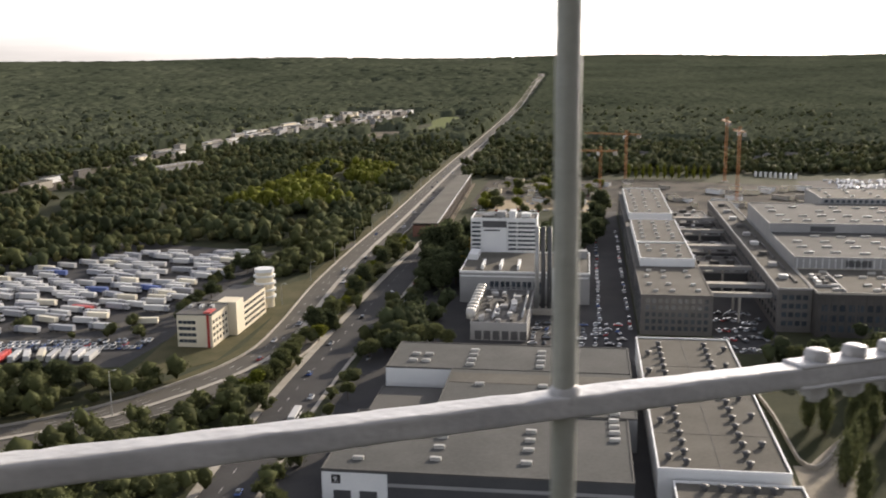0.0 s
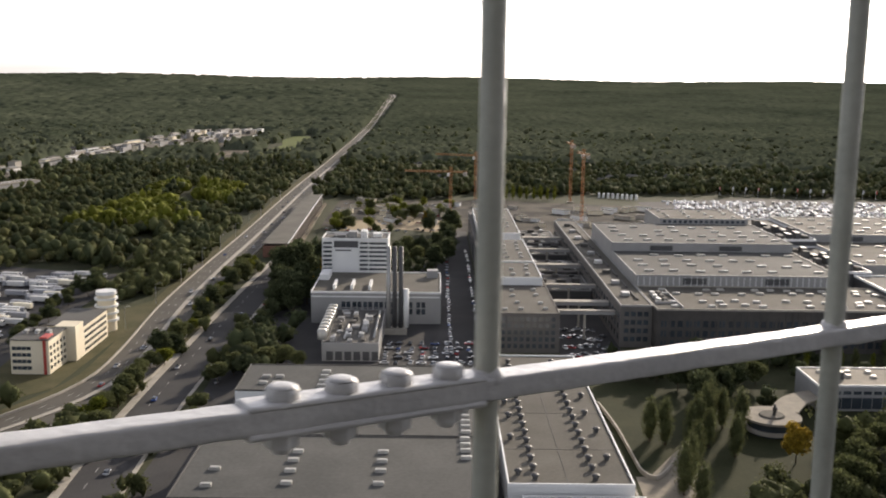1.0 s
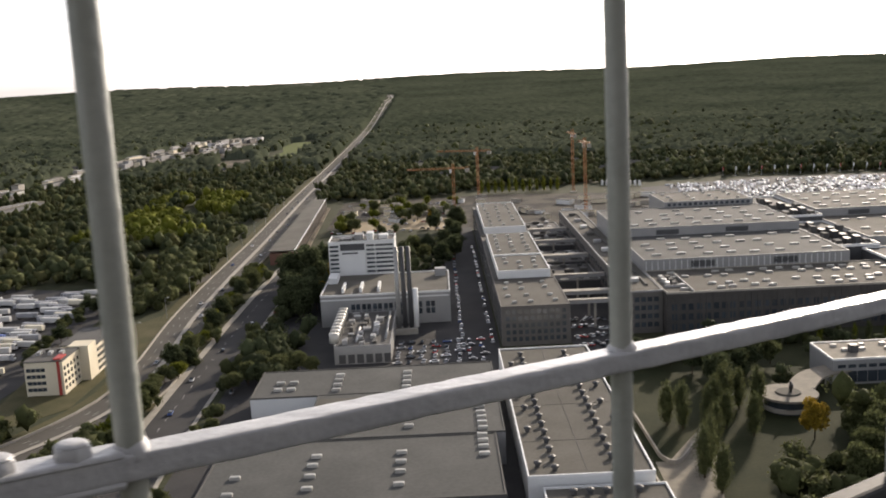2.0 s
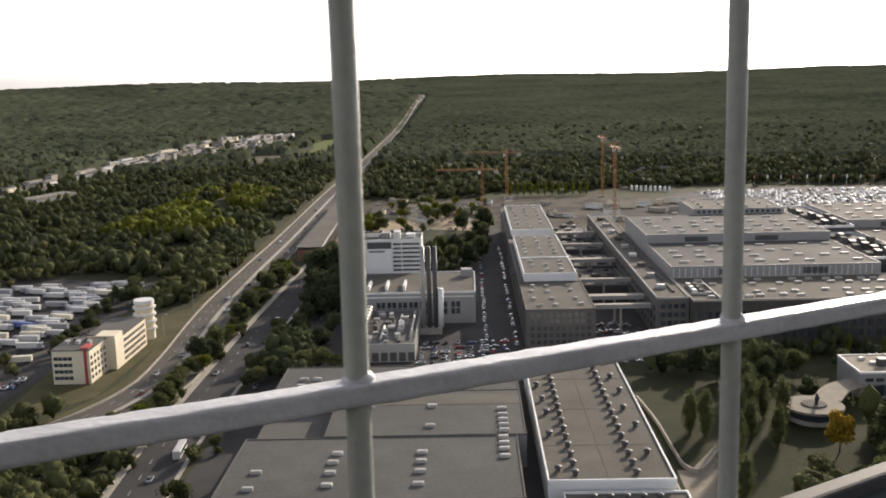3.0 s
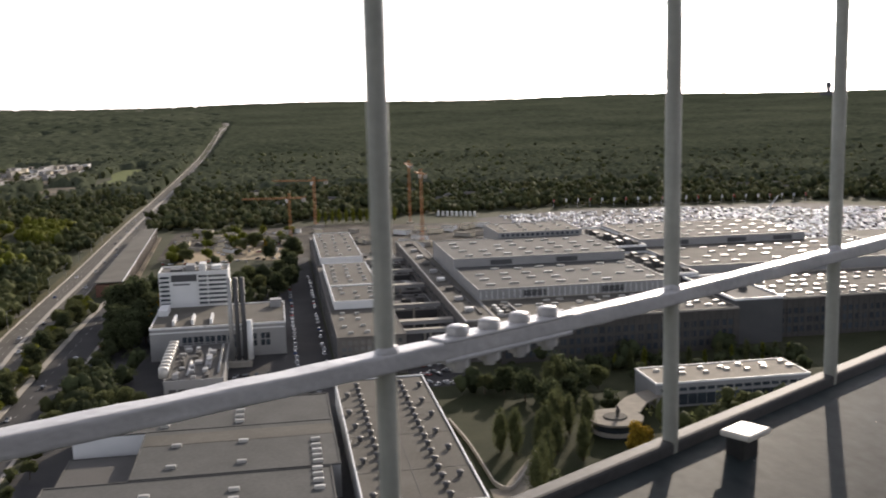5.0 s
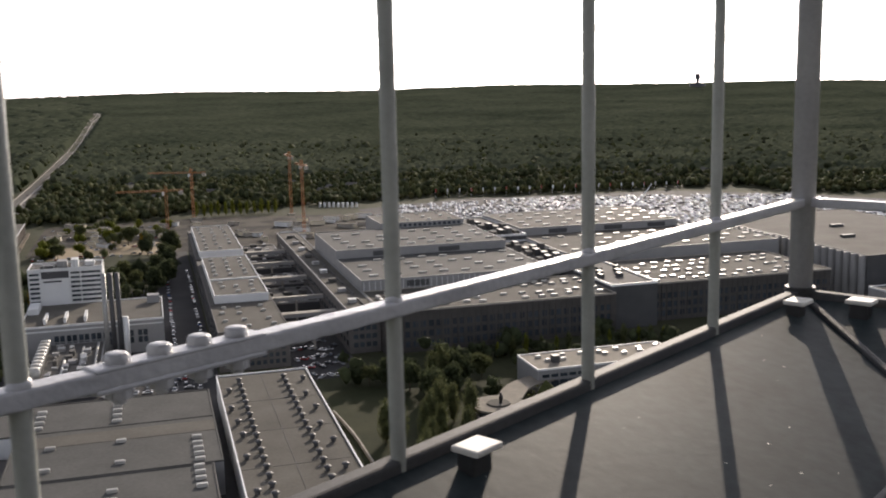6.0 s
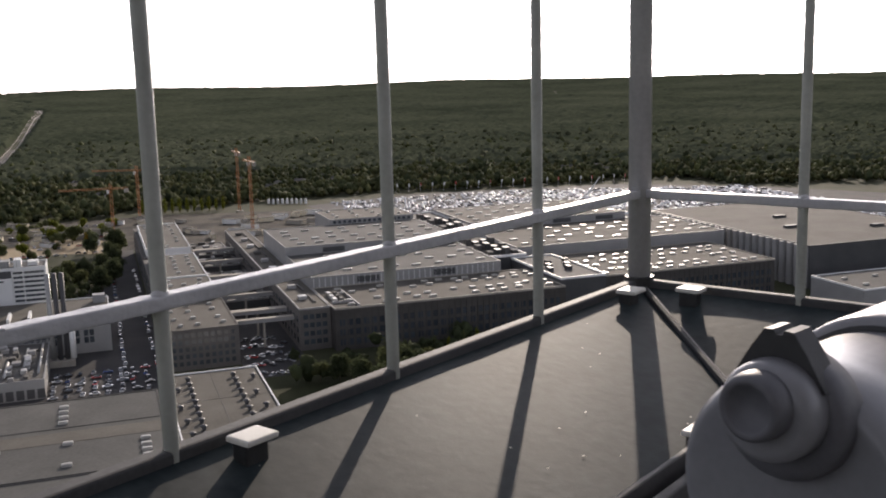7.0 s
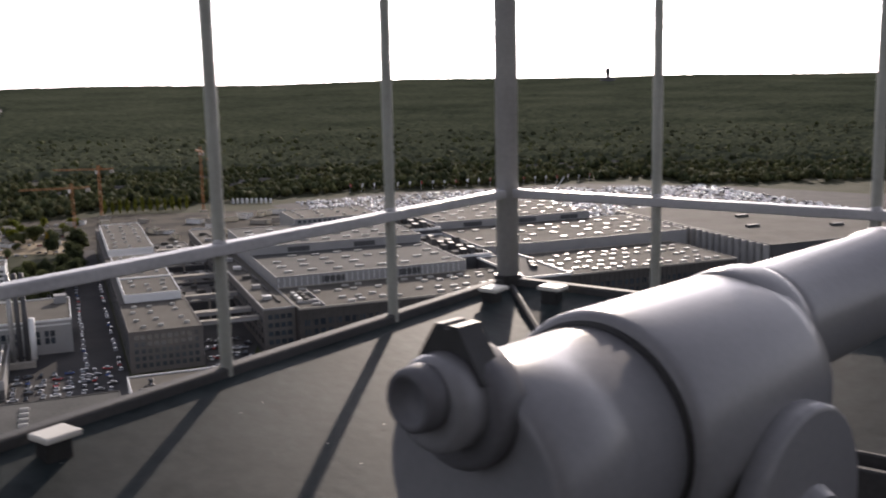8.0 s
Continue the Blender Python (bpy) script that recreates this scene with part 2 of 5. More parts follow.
def make_ground():
    rings = [0, 120, 240, 360, 500, 700, 1000, 1400, 1800, 2200, 2500, 2800, 3100, 3400, 3700, 4000, 4300, 4600, 4940]
    seg = 96
    vs, fs = [(0, 0, 0)], []
    for r in rings[1:]:
        for k in range(seg):
            a = 2 * math.pi * k / seg
            x, y = r * math.cos(a), r * math.sin(a)
            vs.append((x, y, rise(r)))
    for k in range(seg):
        fs.append((0, 1 + k, 1 + (k + 1) % seg))
    for i in range(len(rings) - 2):
        b0, b1 = 1 + i * seg, 1 + (i + 1) * seg
        for k in range(seg):
            k2 = (k + 1) % seg
            fs.append((b0 + k, b1 + k, b1 + k2))
            fs.append((b0 + k, b1 + k2, b0 + k2))
    ob = new("ground", raw_mesh("ground", vs, fs, M_ground, True))
    tagged(ob, "broad flat ground of dry grass and earth rising to far wooded hills", "ground", kind="structure")


make_ground()


def spline(points, step=6.0):
    """A smooth line through a few points."""
    pts = [Vector((*p, 0)) for p in points]
    out = []
    for i in range(len(pts) - 1):
        p0, p1, p2, p3 = pts[max(i - 1, 0)], pts[i], pts[i + 1], pts[min(i + 2, len(pts) - 1)]
        n = max(2, int((p2 - p1).length / step))
        for k in range(n):
            t = k / n
            out.append(0.5 * ((2 * p1) + (p2 - p0) * t + (2 * p0 - 5 * p1 + 4 * p2 - p3) * t * t + (3 * p1 - p0 - 3 * p2 + p3) * t ** 3))
    out.append(pts[-1])
    return out


def strip(line, off0, off1, z0, z1, lift=True):
    """A long slab between two offsets from a line, with its edges closed down to z0."""
    bm = bmesh.new()
    prev = None
    for i, p in enumerate(line):
        d = (line[min(i + 1, len(line) - 1)] - line[max(i - 1, 0)]).normalized()
        nrm = Vector((d.y, -d.x, 0))
        g = rise((p.x ** 2 + p.y ** 2) ** 0.5) if lift else 0
        a, b = p + nrm * off0, p + nrm * off1
        row = [bm.verts.new((a.x, a.y, z0)), bm.verts.new((a.x, a.y, z1 + g)), bm.verts.new((b.x, b.y, z1 + g)), bm.verts.new((b.x, b.y, z0))]
        if prev:
            for k in range(3):
                bm.faces.new((prev[k], prev[k + 1], row[k + 1], row[k]))
        prev = row
    bmesh.ops.recalc_face_normals(bm, faces=bm.faces)
    return bm


def setting(name, bm, material, label, category):
    ob = part(name, bm, material, None)
    ob.matrix_world = TOWN
    return tagged(ob, label, category, kind="structure")


MAIN = spline([(-420, 140), (-330, 205), (-240, 264), (-180, 303), (-148, 344), (-131, 390), (-130, 440), (-136, 530), (-138, 640), (-138, 780), (-141, 1080), (-141, 1474), (-146, 2200), (-160, 3300), (-150, 3600), (-172, 3850)], 14)
setting("road_1", strip(MAIN, -12, 12, -0.5, 0.12), M_asphalt2, "wide pale asphalt motorway curving and running to the horizon", "road")
RAMP = spline([(-420, 350), (-270, 400), (-206, 447), (-192, 484), (-180, 522), (-170, 579), (-152, 650)], 10)
setting("road_2", strip(RAMP, -4, 4, -0.5, 0.13), M_asphalt2, "narrow pale slip road behind the hotel", "road")
LOCAL = spline([(-98, 180), (-102, 262), (-105, 330), (-105, 432), (-103, 551), (-100, 640), (-96, 720)], 12)
setting("road_3", strip(LOCAL, -8.5, 8.5, -0.5, 0.11), M_asphalt, "dark asphalt street beside the exhibition halls", "road")
setting("kerb_1", strip(LOCAL, -11.5, -8.5, -0.5, 0.35), M_concrete, "pale concrete kerb and retaining strip along the street", "kerb")
setting("kerb_2", strip(LOCAL, 8.5, 10.0, -0.5, 0.25), M_concrete, "pale concrete pavement along the street", "kerb")
for i, o in enumerate((-12.6, 12.0)):
    setting("barrier_%d" % (i + 1), strip(MAIN, o, o + 0.6, -0.5, 1.0), M_concrete, "pale concrete barrier along the motorway", "barrier")
setting("median", strip(MAIN, -1.2, 1.2, -0.5, 0.5), M_concrete, "concrete median strip between the carriageways", "barrier")
bm = bmesh.new()
for line, offs, top in ((MAIN, (-8, -4.5, 4.5, 8), 0.13), (LOCAL, (-3,), 0.12)):
    for i in range(0, len(line) - 1):
        p, q = line[i], line[i + 1]
        if p.y > 1300:
            break
        d = (q - p).normalized()
        nrm = Vector((d.y, -d.x, 0))
        steps = max(1, int((q - p).length / 12))
        for s in range(steps):
            c = p + (q - p) * (s / steps)
            for o in offs:
                a, b = c + nrm * (o - 0.09), c + nrm * (o + 0.09)
                e1 = d * 4
                bm.faces.new([bm.verts.new((w.x, w.y, top + 0.004)) for w in (a, b, b + e1, a + e1)])
setting("lane_markings", bm, M_mark, "worn white dashed lane markings on the roads", "marking")
del bm


def patch(name, outline, z, material, label, category):
    bm = bmesh.new()
    prism(bm, outline, -0.5, z)
    return setting(name, bm, material, label, category)


patch("lorry_park", [(-188, 374), (-184, 430), (-188, 470), (-190, 610), (-300, 640), (-420, 560), (-420, 420), (-330, 350), (-262, 350)], 0.08, M_asphalt, "dark asphalt lorry park", "car park")
patch("hall_yard", [(-92, 215), (-92, 420), (-86, 520), (-70, 640), (22, 660), (22, 215)], 0.06, M_asphalt, "dark asphalt yard round the halls", "yard")
patch("service_street", [(4, 425), (24, 425), (24, 800), (2, 800)], 0.09, M_asphalt, "asphalt service street with parked cars", "street")
patch("inner_yard", [(57, 420), (86, 420), (86, 760), (57, 760)], 0.09, M_asphalt, "shaded asphalt yard between two halls", "yard")
patch("garden_path", [(62.5, 255), (74, 255), (88, 322), (83, 326), (68.5, 302), (64, 302)], 0.07, M_tan, "pale paved garden path", "path")
patch("far_car_park", [(215, 702), (345, 698), (380, 640), (640, 640), (760, 760), (680, 900), (560, 1010), (330, 1040), (200, 1000)], 0.08, M_asphalt, "asphalt car park full of parked cars", "car park")
patch("building_site", [(-95, 820), (60, 790), (90, 735), (210, 705), (210, 960), (60, 1000), (-95, 990)], 0.07, M_earth, "earthy building site with sandy patches", "site")
patch("rail_yard", [(-542, 800), (-498, 800), (-498, 1150), (-455, 1300), (-400, 1500), (-345, 1700), (-318, 2090), (-495, 2090), (-510, 1800), (-525, 1500), (-540, 1200)], 0.07, M_dirt, "earthy railway yard", "railway")
patch("green_field", [(-268, 1490), (-226, 1520), (-222, 1700), (-228, 1840), (-246, 1960), (-276, 1950), (-281, 1830), (-262, 1720), (-272, 1600)], 0.09, M_grass, "bright green meadow", "field")
patch("dry_field", [(-350, 1390), (-300, 1372), (-272, 1430), (-280, 1560), (-310, 1610), (-342, 1580), (-336, 1480)], 0.09, M_dirt, "pale dry sports field", "field")
patch("gravel_lot", [(-482, 1015), (-436, 1010), (-412, 1070), (-420, 1104), (-462, 1100)], 0.08, M_dirt, "pale gravel lot among trees", "yard")
patch("garden", [(62, 225), (240, 225), (240, 445), (62, 418)], 0.05, M_lawn, "rough lawn of the hall garden, toned dark for its shade", "lawn")
patch("verge", [(-180, 350), (-152, 385), (-150, 470), (-156, 540), (-186, 480), (-186, 430)], 0.09, M_verge, "dry grass verge beside the motorway", "grass")
patch("side_road", [(-420, 565), (-350, 590), (-285, 690), (-270, 690), (-335, 575), (-420, 545)], 0.12, M_asphalt2, "pale side road between trees", "road")

patch("sandy_lot", [(-78, 796), (-30, 806), (8, 788), (10, 850), (-20, 882), (-72, 872)], 0.1, M_sand, "sandy lot with parked cars beside the site", "yard")
LOOP = spline([(63, 372), (65.4, 345), (66, 318), (66.6, 304), (70, 299.5), (75, 306), (82, 320), (90, 337), (99, 352), (108, 364)], 2)
setting("garden_wall", strip(LOOP, -0.3, 0.3, -0.5, 1.5, False), M_concrete, "low curved concrete wall round the garden ramp", "wall")
for name, o0, o1 in (("verge_strip_1", -19, -12.65), ("verge_strip_2", 12.65, 16.5)):
    setting(name, strip(MAIN[:90], o0, o1, -0.5, 0.07), M_verge, "dry grass strip along the motorway", "verge")

# ---------------------------------------------------------------- the lookout platform
DECK, PX, LEDGE = 124.40, 2.95, 125.49
IN = 0.485  # depth of the sloping ledge
LOW = 125.37


def rail_z(x):
    """The rail hangs a little towards the corner."""
    return 125.712 + 0.0205 * max(0.0, 1.5 - x) ** 1.45


def make_platform():
    deck = new("deck")
    tagged(deck, "dark steel deck of the lookout platform", "floor", kind="structure")
    bm = bmesh.new()
    box(bm, -7.6, PX - 0.02, -10.6, -0.02, DECK - 0.35, DECK)
    part("slab", bm, M_deck, deck)
    # unseen core, set close and dark to keep fill light off the bars
    core = thing("tower_core", pose(0, 0, 0), "unseen grey panelled core of the lookout tower, set close to block light", "wall", kind="structure")
    bm = bmesh.new()
    box(bm, -5.4, 0.9, -8.4, -2.05, DECK, DECK + 4.2)
    part("wall", bm, M_core, core)
    bm = bmesh.new()
    for sx in (-7.0, 2.4):
        for sy in (-10.0, -0.6):
            cx, cy = -2.3, -5.3
            rod(bm, (cx + (sx - cx) * 2.4, cy + (sy - cy) * 2.4, 0), (cx + (sx - cx) * 0.62, cy + (sy - cy) * 0.62, DECK - 0.3), 0.7, 0.35, 8)
    part("tower_leg", bm, M_core, core)


make_platform()


def ledge_side(name, length, m):
    """One side of the parapet: wall, sloping sheet, outer and inner lip. Its own x runs from the corner backwards, y inwards."""
    side = thing(name, m, "weathered grey sheet-metal parapet ledge sloping inwards with raised edges", "parapet", kind="structure")
    bm = bmesh.new()
    # sheet, mitred at the corner, with a slight sag between seams
    prev = None
    n = 40
    for i in range(n + 1):
        t = i / n
        row = []
        for k in range(5):
            d = 0.012 + (IN - 0.012) * k / 4
            x0 = d
            x = x0 + (length - x0) * t
            z = LEDGE - 0.012 - (LEDGE - 0.012 - LOW) * k / 4 + 0.0016 * math.sin(17 * x + 2 * k) * (k not in (0, 4))
            row.append(bm.verts.new((x, d, z)))
        if prev:
            for k in range(4):
                bm.faces.new((prev[k], row[k], row[k + 1], prev[k + 1]))
        prev = row
    bmesh.ops.recalc_face_normals(bm, faces=bm.faces)
    part("sheet", bm, M_sheet, side, "dull grey sloping sheet with water marks", True)
    bm = bmesh.new()
    box(bm, -0.02, length, -0.02, 0.010, LEDGE - 0.05, LEDGE + 0.006, 0.005)
    part("outer_lip", bm, M_lip, side, "worn bright metal edge strip")
    bm = bmesh.new()
    box(bm, IN - 0.012, length, IN + 0.002, IN + 0.014, LOW - 0.03, LOW + 0.028, 0.003)
    part("inner_lip", bm, M_lip, side)
    bm = bmesh.new()
    box(bm, IN + 0.02, length, IN + 0.036, IN + 0.056, LOW - 0.04, LOW + 0.016, 0.004)
    part("cover_strip", bm, M_lip, side)
    bm = bmesh.new()
    box(bm, IN, length, IN + 0.016, IN + 0.10, DECK, LOW - 0.04)
    box(bm, -0.02, length, -0.02, 0.008, DECK - 0.4, LEDGE - 0.05)
    box(bm, 0.06, length, 0.06, IN - 0.01, DECK, LOW - 0.06)
    part("parapet_wall", bm, M_core, side)
    return side


# first side runs along x with its corner at the right end, second side runs back from the corner
ledge_side("wall_ledge_1", 9.5, Matrix.Translation((PX, 0, 0)) @ Matrix.Rotation(math.pi, 4, "Z"))
ledge_side("wall_ledge_2", 9.5, Matrix.Translation((PX, 0, 0)) @ Matrix.Rotation(-math.pi / 2, 4, "Z") @ Matrix.Scale(-1, 4, (0, 1, 0)))

seam = thing("corner_seam", pose(0, 0, 0), "dark standing seam joining two ledge sheets at the corner", "seam", kind="structure")
bm = bmesh.new()
rod(bm, (PX - 0.03, -0.03, LEDGE - 0.012), (PX - IN, -IN, LOW + 0.004), 0.009, 0.009, 8)
part("bead", bm, M_dark, seam)


def make_specks():
    """Small pale paint spots and droppings on the sloping sheets."""
    rng = random.Random(77)
    bm = bmesh.new()
    for k in range(70):
        d, a = rng.uniform(0.05, IN - 0.03), rng.uniform(0.1, 2.6)
        z = LEDGE - 0.012 - (LEDGE - 0.012 - LOW) * (d - 0.012) / (IN - 0.012) + 0.0025
        x, y = (PX - d - a, -d) if k % 3 else (PX - d, -d - a)
        r = rng.uniform(0.0008, 0.0026) * (2 if rng.random() < 0.1 else 1)
        tilt = (LEDGE - LOW) / IN
        ring = [(r * rng.uniform(0.6, 1.3) * math.cos(q), r * rng.uniform(0.6, 1.3) * math.sin(q)) for q in [math.pi * 2 * i / 7 for i in range(7)]]
        bm.faces.new([bm.verts.new((x + p, y + q, z + (q if k % 3 else p) * tilt)) for p, q in ring])
    bmesh.ops.solidify(bm, geom=bm.faces[:], thickness=0.0012)
    tagged(part("paint_specks", bm, M_block), "scattered pale paint specks on the ledge sheets", "specks", kind="stuff")


make_specks()


def make_block(x, y, z, turn, label):
    """A pale cast block clamped on the ledge's edge; its dark foot imitates reflection and shade."""
    b = thing("clamp_block", pose(x, y, z, 0, 0, turn), label, "clamp", "blocks on the ledge")
    bm = bmesh.new()
    box(bm, -0.030, 0.030, -0.025, 0.025, 0.002, 0.012, 0.003)
    part("cap", bm, M_block, b, "pale worn painted cap")
    # foot below the cap is a dark stand-in for reflection and shade
    bm = bmesh.new()
    box(bm, -0.022, 0.022, -0.010, 0.020, -0.045, 0.002, 0.003)
    part("foot", bm, M_dark, b, "dark piece in place of reflection and shade")
    return b


make_block(1.615, -0.068, LEDGE + 0.004, 0, "pale cast block clamped on the parapet edge, dark below for its shade")
make_block(PX - 0.15, -0.056, LEDGE + 0.002, 0, "pale cast block beside the corner post")
make_block(PX - 0.066, -0.17, LEDGE + 0.002, 90, "pale cast block beside the corner post")
make_block(2.255, -IN + 0.004, LOW + 0.024, 0, "pale cast block on the inner edge of the ledge")
make_block(0.30, -0.068, LEDGE + 0.004, 0, "pale cast block clamped on the parapet edge, dark below for its shade")


def weld(bm, x, y, z, r):
    verts = bmesh.ops.create_icosphere(bm, subdivisions=3, radius=r, matrix=Matrix.Translation((x, y, z)))["verts"]
    for v in verts:
        v.co += Vector((noise.noise(v.co * 60), noise.noise(v.co * 60 + Vector((5, 5, 5))), noise.noise(v.co * 70))) * r * 0.22


def make_bar(x, y, scar):
    """One upright of the cage, slightly uneven, with a weld collar at the rail."""
    b = thing("cage_bar", pose(x, y, 0), "upright round cage bar of thickly painted grey steel", "bar", "cage bars")
    bm = bmesh.new()
    n, h0, h1 = 34, LEDGE - 0.045, 129.4
    rows = []
    for i in range(n + 1):
        z = h0 + (h1 - h0) * i / n
        w = 0.0114 + 0.0005 * noise.noise(Vector((x * 9, 2, z * 9)))
        ox = 0.0015 * noise.noise(Vector((x * 5, 7, z * 2.3)))
        rows.append([bm.verts.new((ox + w * math.cos(2 * math.pi * k / 12), w * math.sin(2 * math.pi * k / 12), z)) for k in range(12)])
    for a, c in zip(rows, rows[1:]):
        for k in range(12):
            bm.faces.new((a[k], a[(k + 1) % 12], c[(k + 1) % 12], c[k]))
    bm.faces.new(rows[-1])
    part("upright", bm, M_bar, b, smooth=True)
    bm = bmesh.new()
    zr = rail_z(x) if y > -0.02 else 125.713
    weld(bm, 0.001, 0, zr + 0.008, 0.0145)
    part("weld_collar", bm, M_rail, b, "lumpy painted weld", True)
    if scar:
        bm = bmesh.new()
        rod(bm, (0, 0, zr + scar), (0, 0, zr + scar + 0.012), 0.0112, 0.0112, 12)
        part("rust_ring", bm, M_rust, b, "rusty scar in the paint", True)
    return b


SPACING = [-2.0, -1.5, -0.995, -0.492, 0.0, 0.472, 0.992, 1.522, 2.006, 2.486]
SCARS = {-0.995: 0.30, -0.492: 0.30, 0.472: 0.21}
for x in SPACING:
    make_bar(x, 0.0, SCARS.get(x, 0))
for y in (-0.405, -0.88, -1.36, -1.84):
    make_bar(PX, y, 0)

post = thing("corner_post", pose(PX, 0, 0), "thick grey painted corner post of the cage", "post")
bm = bmesh.new()
rod(bm, (0, 0, LEDGE - 0.05), (0, 0, 129.4), 0.028, 0.028, 20)
part("shaft", bm, M_rail, post, smooth=True)
bm = bmesh.new()
rod(bm, (0, 0, LEDGE - 0.045), (0, 0, LEDGE + 0.014), 0.036, 0.036, 20)
part("collar", bm, M_dark, post, "dark collar at the foot")


def make_rail(name, points):
    """A flat bar rail; its top face is rounded by thick paint."""
    r = thing(name, pose(0, 0, 0), "flat grey-white painted steel rail with lumpy brushed paint", "rail")
    w, h = 0.0142, 0.0106
    arc = [(1, 0.45), (1, 0.74), (0.96, 0.93), (0.84, 1), (0.5, 1)]
    ring = arc + [(-p, q) for p, q in arc[::-1]] + [(-p, -q) for p, q in arc] + [(p, -q) for p, q in arc[::-1]]
    prof = [(w * p, h * q) for p, q in ring]
    sides = len(prof)
    for start in range(0, len(points) - 1, 34):
        bm = bmesh.new()
        rows = []
        for i in range(start, min(start + 35, len(points))):
            p = points[i]
            d = (points[min(i + 1, len(points) - 1)] - points[max(i - 1, 0)]).normalized()
            side = Vector((-d.y, d.x, 0)).normalized()
            row = []
            for q, u in prof:
                j = 0.0011 * noise.noise(p * 38 + Vector((q * 220, u * 220, 0))) + 0.0005 * noise.noise(p * 110 + Vector((q * 400, u * 400, 0)))
                row.append(bm.verts.new(p + side * (q + j) + Vector((0, 0, u + j))))
            rows.append(row)
        for x, y in zip(rows, rows[1:]):
            for k in range(sides):
                bm.faces.new((x[k], y[k], y[(k + 1) % sides], x[(k + 1) % sides]))
        if len(rows) < 2:
            bm.free()
            continue
        if start == 0:
            bm.faces.new(rows[0])
        bmesh.ops.recalc_face_normals(bm, faces=bm.faces)
        part("rail_length", bm, M_rail, r, smooth=True)
    return r


rail_front = make_rail("cage_rail", [Vector((-3 + 0.015 * i, 0, rail_z(-3 + 0.015 * i))) for i in range(396)])
rail_side = make_rail("cage_rail", [Vector((PX, -0.02 - 0.04 * i, 125.713)) for i in range(120)])


def make_splice(x):
    """A strap under and over the rail with four domed bolts and their nuts below."""
    zc = rail_z(x)
    slope = (rail_z(x + 0.1) - rail_z(x - 0.1)) / 0.2
    s = thing("rail_splice", pose(x, 0, zc, 0, -math.degrees(math.atan(slope)), 0), "thickly painted splice strap with four bolts on the rail", "splice", "rail splices")
    bm = bmesh.new()
    box(bm, -0.112, 0.112, -0.0155, 0.0155, 0.008, 0.0135, 0.003)
    box(bm, -0.112, 0.112, -0.0155, 0.0155, -0.015, -0.008, 0.003)
    part("strap", bm, M_rail, s)
    for k in range(4):
        bx = -0.078 + 0.052 * k
        bm = bmesh.new()
        rod(bm, (bx, 0, 0.012), (bx, 0, 0.0225), 0.0146, 0.0138, 6)
        rod(bm, (bx, 0, 0.0225), (bx, 0, 0.0252), 0.0136, 0.009, 10)
        bmesh.ops.bevel(bm, geom=bm.edges[:], offset=0.0012, segments=1, affect="EDGES")
        part("bolt_head", bm, M_rail, s, "painted bolt head", True)
        bm = bmesh.new()
        rod(bm, (bx, 0, -0.014), (bx, 0, -0.025), 0.014, 0.014, 6)
        rod(bm, (bx, 0, -0.025), (bx, 0, -0.031), 0.008, 0.007, 10)
        part("nut", bm, M_rail, s, "painted nut")
    return s


make_splice(-0.612)
make_splice(1.178)


# ---------------------------------------------------------------- the coin telescope
def lathe(bm, profile, n=40, caps=True):
    """A body turned about the x axis: rows of (x, radius)."""
    rows = []
    for x, r in profile:
        rows.append([bm.verts.new((x, r * math.cos(2 * math.pi * k / n), r * math.sin(2 * math.pi * k / n))) for k in range(n)])
    for a, b in zip(rows, rows[1:]):
        for k in range(n):
            bm.faces.new((a[k], a[(k + 1) % n], b[(k + 1) % n], b[k]))
    if caps:
        bm.faces.new(rows[0]), bm.faces.new(rows[-1])
    bmesh.ops.recalc_face_normals(bm, faces=bm.faces)


